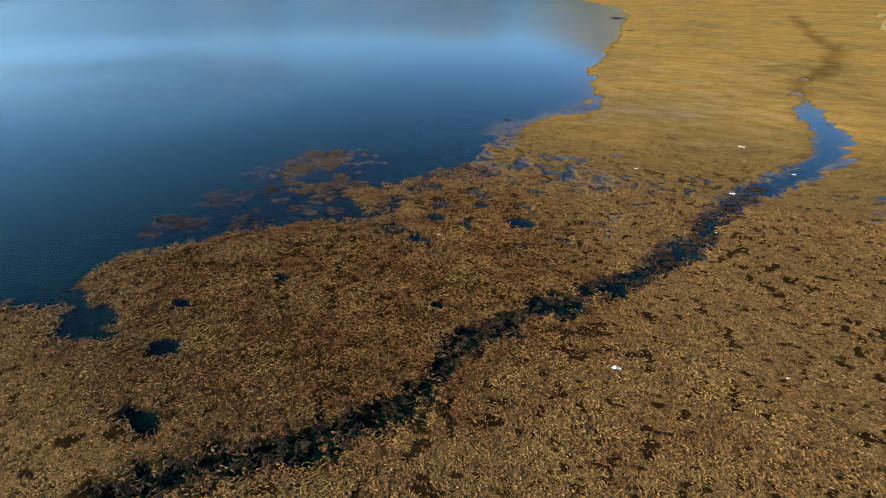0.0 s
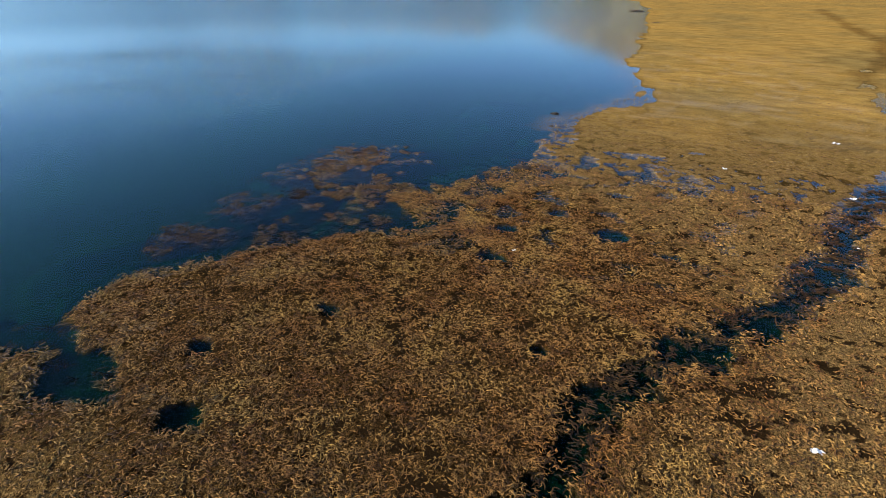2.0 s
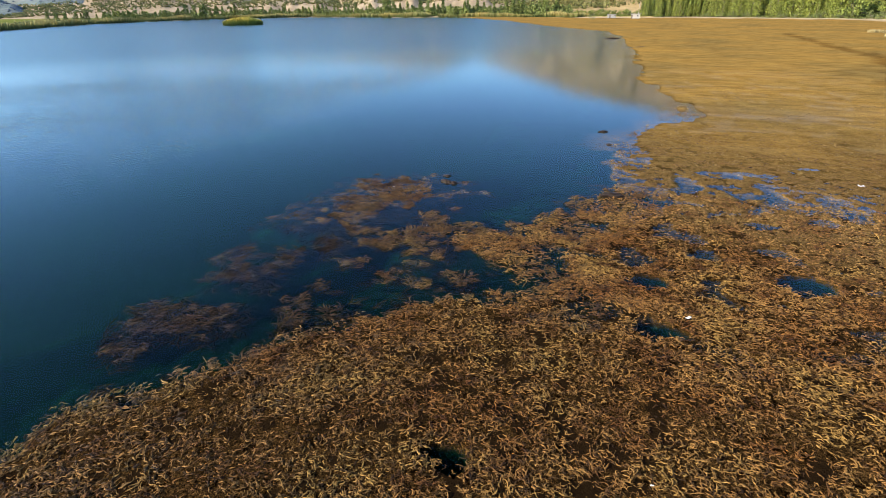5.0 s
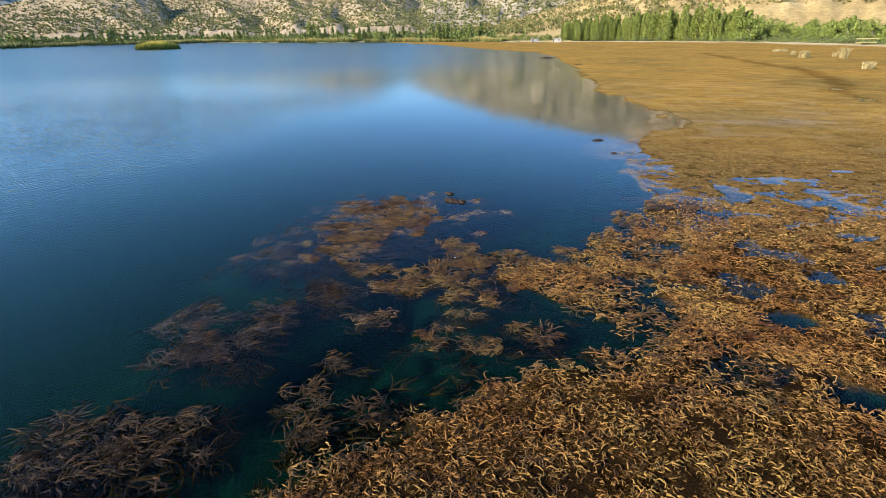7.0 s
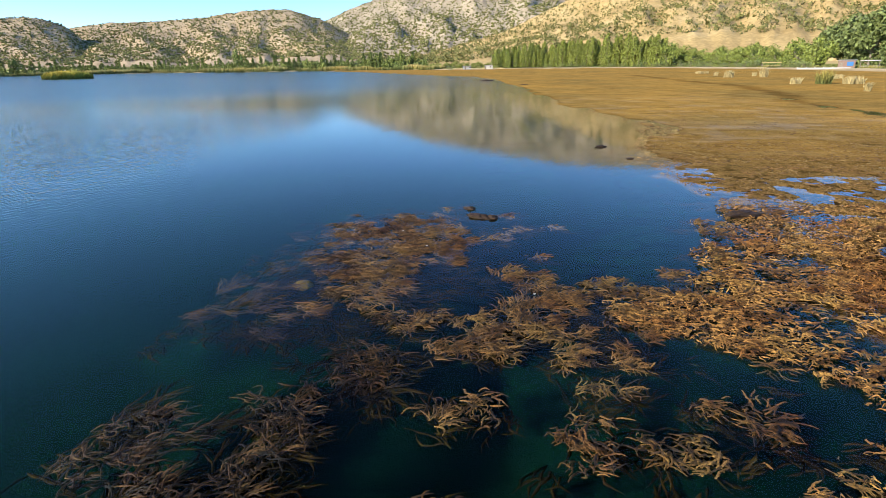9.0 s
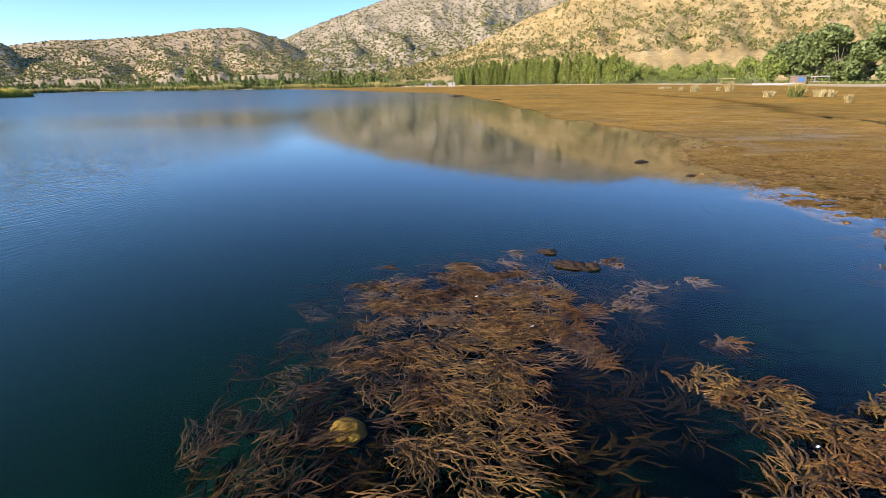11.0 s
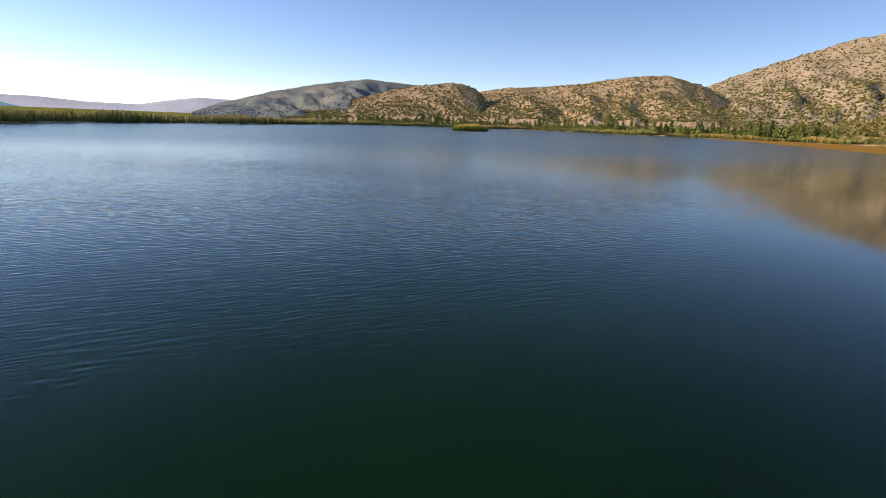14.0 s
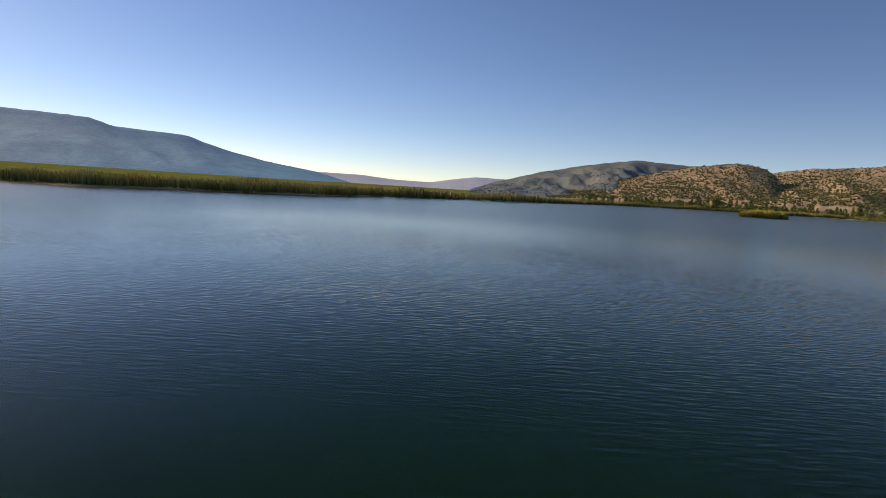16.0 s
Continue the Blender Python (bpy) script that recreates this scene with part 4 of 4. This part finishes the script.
def scrap(at, size, turn, seed):
    """A crumpled white scrap, thin but bent."""
    rng = np.random.default_rng(seed)
    bm = bmesh.new()
    bmesh.ops.create_grid(bm, x_segments=8, y_segments=5, size=0.5)
    for v in bm.verts:
        edge = 1 - 0.45 * abs(v.co.y) * 2 * (0.4 + rng.random())
        v.co = Vector((v.co.x * size[0] * edge, v.co.y * size[1], 0.18 * size[1] * math.sin(v.co.x * 7 + seed) + 0.12 * size[1] * rng.random()))
    bmesh.ops.solidify(bm, geom=bm.faces[:], thickness=0.006)
    ob = thing("white_scrap", "crumpled white scrap lying on the weed mat", "litter", at, turn, "white scraps")
    part("sheet", bm, ob, material=FEATHER)


for number, (x, y, s, turn) in enumerate(((18.0, -15.1, 0.34, 0.1), (23.5, 11.9, 0.5, 0.0), (22.3, 2.1, 0.36, 0.4), (17.0, 4.2, 0.3, -0.4),
                                           (9.2, -8.9, 0.20, 0.5), (22.9, -13.5, 0.12, 0.3), (21.3, -3.5, 0.14, 0.0), (8.2, -14.4, 0.07, 0.2),
                                           (-2.0, -1.5, 0.05, 0.5), (-1.3, -2.6, 0.05, 0.1), (0.9, -5.2, 0.05, 0.3), (13.5, -19.5, 0.06, 1.0), (26.0, 7.0, 0.3, 0.2))):
    scrap((x, y, 0.075), (s, s * 0.4), turn, 90 + number)


# ---- plants standing up ----
def blades(name, x, y, z, height, width, material, rng, lean=0.12):
    """Upright tapering blades, each of two faces that bend over."""
    n = len(x)
    a = rng.uniform(0, 2 * np.pi, n)
    lx, ly = rng.normal(0, lean, n) * height, rng.normal(0, lean, n) * height
    wx, wy = 0.5 * width * np.cos(a), 0.5 * width * np.sin(a)
    verts = np.empty((n, 6, 3))
    for row, (s, w) in enumerate(((0, 0.8), (0.55, 1.0), (1.0, 0.12))):
        for side, sign in enumerate((-1, 1)):
            verts[:, row * 2 + side, 0] = x + lx * s * s + sign * wx * w
            verts[:, row * 2 + side, 1] = y + ly * s * s + sign * wy * w
            verts[:, row * 2 + side, 2] = z + height * s
    one = np.array([[0, 1, 3, 2], [2, 3, 5, 4]])
    faces = one[None] + (np.arange(n) * 6)[:, None, None]
    return mesh_from(name, verts.reshape(-1, 3), faces.reshape(-1, 4), material, False)


def reed_bed(name, label, line, depth, per_m, height, seed, width=0.26, broken=0.0):
    """A reed bed that follows the shore, its front edge ragged."""
    rng = np.random.default_rng(seed)
    pts = np.array(line, float)
    seg = np.diff(pts, axis=0)
    long = np.hypot(seg[:, 0], seg[:, 1])
    n = int(long.sum() * per_m)
    pick = rng.choice(len(seg), n, p=long / long.sum())
    t = rng.random(n)
    p = pts[pick] + seg[pick] * t[:, None]
    out = np.stack([seg[pick, 1], -seg[pick, 0]], -1) / long[pick, None]
    off = depth * rng.random(n) ** 1.4
    front = 5.0 * (fbm(p[:, 0] * 0.06, p[:, 1] * 0.06, seed, 3) - 0.5)
    x, y = p[:, 0] + out[:, 0] * (off + front), p[:, 1] + out[:, 1] * (off + front)
    tall = height * (0.22 + 1.45 * fbm(x * 0.045, y * 0.045, seed + 1, 4)) * rng.uniform(0.72, 1.1, n)
    if broken:
        keep = fbm(x * 0.05, y * 0.05, seed + 2, 2) > broken
        x, y, tall = x[keep], y[keep], tall[keep]
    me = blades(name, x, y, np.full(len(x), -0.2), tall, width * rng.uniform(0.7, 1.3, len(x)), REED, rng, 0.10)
    tagged(new(name, me), label, "reeds", kind="stuff")


reed_bed("reed_bed_west", "yellow green reed bed along the marsh shore", [(-221, 54), (-180, 25), (-165, 4), (-158, -20), (-147, -35), (-156, -53), (-158, -110)], 26, 90, 3.5, 71)
reed_bed("reed_bed_north_west", "yellow green reed bed along the far shore", [(-200, 450), (-330, 520), (-400, 440), (-363, 284), (-254, 122), (-221, 54)], 22, 36, 3.4, 72, 0.5)
reed_bed("reed_bed_north", "thin yellow green reeds along the far shore", [(-30, 370), (-45, 392), (-121, 425), (-200, 450)], 10, 60, 3.2, 73, 0.36, 0.36)


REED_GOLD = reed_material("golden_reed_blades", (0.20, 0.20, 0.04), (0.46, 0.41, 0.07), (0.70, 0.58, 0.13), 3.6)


def reed_island():
    rng = np.random.default_rng(75)
    n = 5200
    a, r = rng.uniform(0, 2 * np.pi, n), np.sqrt(rng.random(n))
    u, v = 10.6 * r * np.cos(a), 3.6 * r * np.sin(a)
    k = 0.72 + 0.56 * fbm(u * 0.3, v * 0.3, 76, 3)
    tall = 4.2 * k * (1 - 0.45 * r**4) * rng.uniform(0.7, 1.1, n)
    ob = thing("reed_island", "small island of yellow green reeds in the lake", "reeds", (-200, 240, 0), radians(38))
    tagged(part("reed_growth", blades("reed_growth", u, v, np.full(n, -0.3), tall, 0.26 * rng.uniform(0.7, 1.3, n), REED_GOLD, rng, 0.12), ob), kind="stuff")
    part("root_mass", lump(20, (10.2, 3.2, 0.5), 0.15), ob, "dark muddy root mass at the waterline", MUD_CLUMP)


reed_island()


def grass_tuft(at, radius, height, count, material, seed, label):
    rng = np.random.default_rng(seed)
    a, r = rng.uniform(0, 2 * np.pi, count), radius * np.sqrt(rng.random(count))
    me = blades("grass_growth", r * np.cos(a), r * np.sin(a), np.zeros(count), height * rng.uniform(0.5, 1.1, count), np.full(count, 0.09), material, rng, 0.25)
    ob = thing("grass_tuft", label, "grass tuft", at, 0, "grass tufts on the mud")
    tagged(part("grass_growth", me, ob), kind="stuff")


for number, (x, y, r, h, m) in enumerate(((54.7, 74.0, 1.3, 2.7, REED), (58.5, 73.0, 1.6, 1.5, STRAW), (51.0, 75.0, 0.9, 1.3, STRAW), (63.6, 109, 0.9, 2.7, STRAW), (57.4, 112, 1.2, 1.9, STRAW),
                                         (47.5, 54.0, 0.4, 1.3, STRAW), (67.0, 150, 2.2, 1.0, STRAW), (61.5, 128, 0.6, 1.2, STRAW), (71.0, 96, 1.0, 1.0, STRAW), (66.0, 118, 0.5, 1.1, STRAW))):
    grass_tuft((x, y, 0.02), r * 0.85, h * 0.8, int(140 + 120 * r), m, 300 + number, "green and straw reed tuft on the mud" if m is REED else "dry straw coloured grass tuft on the mud")

# dry and green grass along the far bank
for number, (name, line, h, m) in enumerate((("bank_grass", [(112, 139), (113, 187), (100, 270), (60, 315)], 1.1, REED), ("bank_straw", [(40, 335), (-16, 348), (-45, 392)], 0.9, STRAW))):
    rng = np.random.default_rng(400 + number)
    pts = np.array(line, float)
    seg = np.diff(pts, axis=0)
    long = np.hypot(seg[:, 0], seg[:, 1])
    n = int(long.sum() * 26)
    pick = rng.choice(len(seg), n, p=long / long.sum())
    p = pts[pick] + seg[pick] * rng.random(n)[:, None]
    out = np.stack([seg[pick, 1], -seg[pick, 0]], -1) / long[pick, None]
    p = p + out * (6 + 12 * rng.random(n))[:, None] * (1 if number == 0 else 1)
    keep = fbm(p[:, 0] * 0.08, p[:, 1] * 0.08, 77, 2) > 0.47
    p = p[keep]
    me = blades(name, p[:, 0], p[:, 1], np.full(len(p), 0.3), h * rng.uniform(0.5, 1.1, len(p)), np.full(len(p), 0.34), m, rng, 0.2)
    tagged(new(name, me), "rough yellowing grass along the far bank", "grass", kind="stuff")


# ---- trees ----
def tube(bm, a, b, ra, rb, sides=6):
    a, b = Vector(a), Vector(b)
    m = (b - a).to_track_quat("Z", "Y").to_matrix()
    rows = []
    for p, r in ((a, ra), (b, rb)):
        rows.append([bm.verts.new(p + m @ Vector((r * math.cos(k * 2 * math.pi / sides), r * math.sin(k * 2 * math.pi / sides), 0))) for k in range(sides)])
    for k in range(sides):
        bm.faces.new((rows[0][k], rows[0][(k + 1) % sides], rows[1][(k + 1) % sides], rows[1][k]))
    bm.faces.new(rows[1])


def leaf_cloud(centres, size, material, rng):
    """Leaf sprays: small bent quads turned every way."""
    n = len(centres)
    u = rng.normal(0, 1, (n, 3))
    u /= np.linalg.norm(u, axis=1, keepdims=True)
    w = np.cross(u, rng.normal(0, 1, (n, 3)))
    w /= np.linalg.norm(w, axis=1, keepdims=True)
    s = size * rng.uniform(0.5, 1.2, (n, 1))
    verts = np.stack([centres - u * s, centres + w * s * 0.55, centres + u * s * 0.9 + np.array([0, 0, -0.2]) * s, centres - w * s * 0.55], 1)
    return mesh_from("crown", verts.reshape(-1, 3), np.arange(n * 4).reshape(-1, 4), material, False)


def make_poplar(seed, height, radius, leaves, label, group, leaf=None, spray=0.030):
    rng = np.random.default_rng(seed)
    ob = thing("poplar", label, "tree", (0, 0, -50), 0, group)
    bm = bmesh.new()
    tube(bm, (0, 0, -0.5), (0.1, 0, height * 0.45), 0.018 * height, 0.011 * height)
    tube(bm, (0.1, 0, height * 0.45), (0, 0.1, height * 0.92), 0.011 * height, 0.003 * height)
    for k in range(14):
        z, a = height * (0.12 + 0.055 * k), 2.4 * k
        tube(bm, (0.05, 0, z), (math.cos(a) * radius * 0.6, math.sin(a) * radius * 0.6, z + height * 0.12), 0.005 * height, 0.002 * height, 4)
    part("trunk", bm, ob, material=BARK)
    s = rng.random(leaves)
    z = height * (0.06 + 0.95 * s)
    env = radius * np.minimum(1.0, 0.45 + 2.2 * s) * np.clip(1.05 - s, 0.02, 1) ** 0.55
    a = rng.uniform(0, 2 * np.pi, leaves)
    lobes = 0.60 + 0.75 * vnoise(a * 1.6, s * 11, seed)
    r = env * lobes * np.sqrt(rng.uniform(0.2, 1, leaves))
    part("crown", leaf_cloud(np.stack([r * np.cos(a), r * np.sin(a), z], 1), spray * height, leaf or LEAF_POPLAR, rng), ob)
    return ob


def make_tree(seed, height, width, leaves, leaf, label, group, name="tree", low=0.16):
    rng = np.random.default_rng(seed)
    ob = thing(name, label, "tree", (0, 0, -50), 0, group)
    bm = bmesh.new()
    tube(bm, (0, 0, -0.5), (0, 0, height * 0.4), 0.022 * height, 0.015 * height)
    blobs = []
    for k in range(17):
        a, up = 2.4 * k, low + (0.86 - low) * ((k * 7) % 17) / 17
        reach = 0.5 * width * (0.35 + 0.6 * rng.random()) * (1.1 - 0.9 * abs(up - 0.42))
        tip = Vector((math.cos(a) * reach, math.sin(a) * reach, height * up))
        tube(bm, (0, 0, height * min(up, 0.15 + 0.2 * rng.random())), tip, 0.008 * height, 0.003 * height, 5)
        blobs.append((np.array(tip), width * rng.uniform(0.13, 0.24)))
    part("trunk", bm, ob, material=BARK)
    pts = []
    for c, rad in blobs:
        d = rng.normal(0, 1, (leaves // 17, 3))
        d /= np.linalg.norm(d, axis=1, keepdims=True)
        pts.append(c + d * rad * np.cbrt(rng.uniform(0.15, 1, (leaves // 17, 1))) * np.array([1, 1, 0.95]))
    part("crown", leaf_cloud(np.concatenate(pts), (0.052 if leaves < 4000 else 0.040) * (height + width) / 2, leaf, rng), ob)
    return ob


BANK_X, BANK_Y = -0.2, -13.7


def shore_far(az):
    """How far the shore lies in a direction."""
    d = np.arange(100.0, 900.0, 2.0)
    out = inside_dist(BANK_X + d * math.sin(radians(az)), BANK_Y + d * math.cos(radians(az)), LAKE) < 0
    return float(d[np.argmax(out)])


def plant(models, az, back, scale, rng):
    """A copy that stands so far back from the shore."""
    a, far = radians(az), shore_far(az) + back
    x, y = BANK_X + far * math.sin(a), BANK_Y + far * math.cos(a)
    m = pose(x, y, 0.35, 0, 0, rng.uniform(0, 360)) @ Matrix.Diagonal((scale * rng.uniform(0.9, 1.1), scale * rng.uniform(0.9, 1.1), scale, 1))
    src = models[int(rng.integers(len(models)))]
    ob = copy_thing(src, m)
    return ob


def drop_models(models):
    for ob in models:
        for o in (*ob.children_recursive, ob):
            bpy.data.objects.remove(o)


rng = np.random.default_rng(801)
poplars = [make_poplar(810 + k, 14.4, 1.9 + 0.35 * k, 1000, "tall green columnar poplar in the shore plantation", "poplars in the plantation") for k in range(4)]
for k in range(216):
    az = 2.0 + 17.0 * (k % 72) / 72 + rng.uniform(-0.12, 0.12)
    plant(poplars, az, 16 + 6 * (k // 72) + rng.uniform(-3, 3), (0.74 + 0.26 * min(1, (az - 1.2) / 4)) * rng.uniform(0.66, 1.16), rng)
for az, s in ((13.4, 1.30), (14.6, 1.22), (15.4, 1.28), (16.0, 1.12), (12.0, 1.15)):
    plant(poplars, az, 13, s, rng)
drop_models(poplars)

small = [make_poplar(830 + k, 10.0, 1.7 + 0.5 * k, 260, "dark green poplar in the far shore belt", "poplars on the far shore", LEAF_FAR, 0.075) for k in range(3)]
for k in range(142):
    az = -54 + 48 * (k + rng.uniform(-0.8, 0.8)) / 142
    plant(small, az, rng.uniform(14, 44), rng.uniform(0.6, 1.35) * (0.62 if az < -44 else 1.0), rng)
plant(small, -24.1, 14, 1.8, rng), plant(small, -23.7, 16, 1.5, rng), plant(small, -31.0, 14, 1.3, rng)
drop_models(small)



def belt_growth(count, leaves):
    """The low, uncountable growth between the far poplars."""
    g = np.random.default_rng(861)
    centres, sizes = [], []
    for k in range(count):
        az = -50 + 45 * (k + g.uniform(-0.8, 0.8)) / count
        far, tall, wide = shore_far(az) + g.uniform(12, 60), g.uniform(3.5, 8.5), g.uniform(1.8, 3.4)
        s, a = g.random(leaves), g.uniform(0, 2 * np.pi, leaves)
        r = wide * np.sqrt(g.uniform(0.1, 1, leaves)) * np.clip(1.08 - s, 0.05, 1) ** 0.6
        centres.append(np.stack([BANK_X + far * math.sin(radians(az)) + r * np.cos(a), BANK_Y + far * math.cos(radians(az)) + r * np.sin(a), 0.4 + tall * s], 1))
        sizes.append(np.full((leaves, 1), 0.15 * tall))
    me = leaf_cloud(np.concatenate(centres), np.concatenate(sizes), LEAF_FAR, g)
    tagged(new("shore_growth", me), "dense green bushes and young trees along the far shore", "bushes", kind="stuff")


belt_growth(560, 62)

orchard = [make_tree(850 + k, 9.0, 8.5, 850, LEAF_GREEN, "leafy bright green orchard tree on the bank", "orchard trees") for k in range(3)]
for k in range(52):
    az = 15.2 + 16.4 * (k + rng.uniform(-0.6, 0.6)) / 52
    plant(orchard, az, rng.uniform(26, 62), rng.uniform(0.6, 1.15) * (1.45 if az < 19.5 else 1.15), rng)
for k in range(15):
    plant(orchard, 9.5 + 11.0 * (k + rng.uniform(-0.4, 0.4)) / 15, rng.uniform(14, 30), rng.uniform(1.0, 1.65), rng)
for k in range(24):
    az = -5.0 + 7.0 * (k + rng.uniform(-0.4, 0.4)) / 24
    plant(orchard, az, rng.uniform(20, 50), rng.uniform(0.35, 0.6), rng)
drop_models(orchard)

willows = [make_tree(870 + k, 14.0, 11.0, 4600, LEAF_WILLOW, "large grey green willow beside the hut", "willows beside the hut", "willow", 0.07) for k in range(2)]
for az, back, s in ((31.6, 70, 1.25), (33.2, 74, 1.5), (34.8, 66, 1.6), (36.3, 70, 1.6), (38.2, 66, 1.5), (34.0, 92, 1.55), (40.3, 66, 1.5), (42.5, 66, 1.5)):
    plant(willows, az, back, s, rng)
drop_models(willows)

shrubs = [make_tree(880 + k, 3.2, 4.6, 400, LEAF_WILLOW, "low grey green shrub on the lake bank", "shrubs on the bank", "shrub", 0.10) for k in range(3)]
for k in range(58):
    az = 7 + 24 * (k + rng.uniform(-0.8, 0.8)) / 58
    plant(shrubs, az, rng.uniform(8, 22), rng.uniform(0.45, 1.15), rng)
plant(shrubs, -2.6, -40, 1.0, rng)
drop_models(shrubs)


# ---- buildings on the far bank ----
PLASTER = spotted("pinkish_plaster", ((0.2, (0.18, 0.115, 0.085)), (0.8, (0.27, 0.18, 0.14))), 1.0)
WHITEWASH = spotted("whitewash", ((0.2, (0.45, 0.42, 0.36)), (0.8, (0.62, 0.58, 0.50))), 1.0)
SHEET = spotted("grey_roof_sheet", ((0.2, (0.30, 0.29, 0.27)), (0.8, (0.48, 0.46, 0.42))), 1.0, 0.5)
BLUE = spotted("blue_painted_metal", ((0.2, (0.03, 0.12, 0.32)), (0.8, (0.06, 0.20, 0.46))), 2.0, 0.4)
OCHRE = spotted("ochre_painted_wood", ((0.2, (0.42, 0.22, 0.06)), (0.8, (0.62, 0.36, 0.12))), 2.0)
GLASS = Nodes("dark_window_glass").set(Base_Color=(0.02, 0.03, 0.04, 1), Roughness=0.05)


def box(size, at=(0, 0, 0), bevel=0.02):
    bm = bmesh.new()
    bmesh.ops.create_cube(bm, size=1)
    for v in bm.verts:
        v.co = Vector((v.co.x * size[0] + at[0], v.co.y * size[1] + at[1], v.co.z * size[2] + at[2]))
    bmesh.ops.bevel(bm, geom=bm.edges[:], offset=bevel, segments=1, affect="EDGES")
    return bm


def across(az, far, z=0.35):
    a = radians(az)
    return (BANK_X + far * math.sin(a), BANK_Y + far * math.cos(a), z)


def hut(az, far, wide, deep, tall, wall, label, windows, door_at=None):
    """A small flat-roofed hut: four walls, roof slab, windows with frames, a door."""
    ob = thing("hut", label, "hut", across(az, far), radians(-az))
    for name, size, at in (("front_wall", (wide, 0.2, tall), (0, -deep / 2, tall / 2)), ("back_wall", (wide, 0.2, tall), (0, deep / 2, tall / 2)),
                           ("side_wall", (0.2, deep - 0.2, tall), (-wide / 2 + 0.1, 0, tall / 2)), ("side_wall", (0.2, deep - 0.2, tall), (wide / 2 - 0.1, 0, tall / 2))):
        part(name, box(size, at), ob, material=wall)
    part("roof", box((wide + 0.7, deep + 0.7, 0.18), (0, 0, tall + 0.10)), ob, "flat grey sheet roof with overhang", SHEET)
    for x, z, w, h, mat in windows:
        frame_ob = part("window", box((w + 0.16, 0.08, h + 0.16), (x, -deep / 2 - 0.12, z)), ob, "blue painted window", mat)
        part("pane", box((w * 0.44, 0.03, h), (x - w * 0.25, -deep / 2 - 0.175, z), 0.005), frame_ob, material=GLASS if mat is not BLUE else BLUE)
        part("pane", box((w * 0.44, 0.03, h), (x + w * 0.25, -deep / 2 - 0.175, z), 0.005), frame_ob, material=GLASS if mat is not BLUE else BLUE)
    if door_at is not None:
        part("door", box((0.9, 0.07, 2.0), (door_at, -deep / 2 - 0.115, 1.0)), ob, "dark wooden door", BARK)
    return ob


hut(33.35, 216, 4.4, 3.6, 2.6, PLASTER, "small brown plastered hut with a blue window", [(0.9, 1.6, 1.5, 1.1, BLUE)], -1.3)
hut(1.5, 338, 5.0, 4.0, 2.3, WHITEWASH, "low whitewashed shed on the far shore", [(1.2, 1.5, 0.9, 0.8, WHITEWASH)], -2.0)
hut(-0.8, 352, 5.0, 4.0, 1.9, SHEET, "low pale stone shed beside the trees", [(2.0, 1.3, 0.8, 0.6, WHITEWASH)], -1.0)

mast = thing("mast", "thin pale metal mast beside the shed", "mast", across(1.75, 334))
bm = bmesh.new()
tube(bm, (0, 0, 0), (0, 0, 8.5), 0.10, 0.06, 8)
part("pole", bm, mast, material=WHITEWASH)
part("foot_plate", box((0.6, 0.6, 0.12), (0, 0, 0.06)), mast, material=SHEET)


def shelter(az, far, wide, deep, tall, roof, label):
    ob = thing("shelter", label, "shelter", across(az, far), radians(-az))
    for sx in (-0.46, 0.46):
        for sy in (-0.42, 0.42):
            part("post", box((0.16, 0.16, tall), (sx * wide, sy * deep, tall / 2)), ob, material=BARK)
    part("roof", box((wide, deep, 0.25), (0, 0, tall + 0.12)), ob, material=roof)
    part("rail", box((wide * 0.92, 0.10, 0.14), (0, -0.42 * deep, 0.9)), ob, material=roof)


shelter(27.9, 246, 6.5, 3.0, 2.0, STRAW, "open shelter with a pale straw coloured roof")
shelter(-13.7, 424, 6.5, 4.0, 3.0, OCHRE, "small ochre wooden pavilion among the reeds")
shelter(34.9, 212, 5.0, 3.0, 2.4, SHEET, "open grey roofed shelter beside the hut")

wall_ob = thing("low_wall", "low grey concrete wall along the bank", "wall", across(31.9, 214), radians(-32))
for k in range(6):
    part("wall_panel", box((2.3, 0.25, 0.55), (-6.2 + 2.36 * k, 0, 0.27)), wall_ob, material=SHEET)
    part("wall_pier", box((0.34, 0.36, 0.75), (-7.4 + 2.36 * k, 0, 0.37)), wall_ob, material=SHEET)
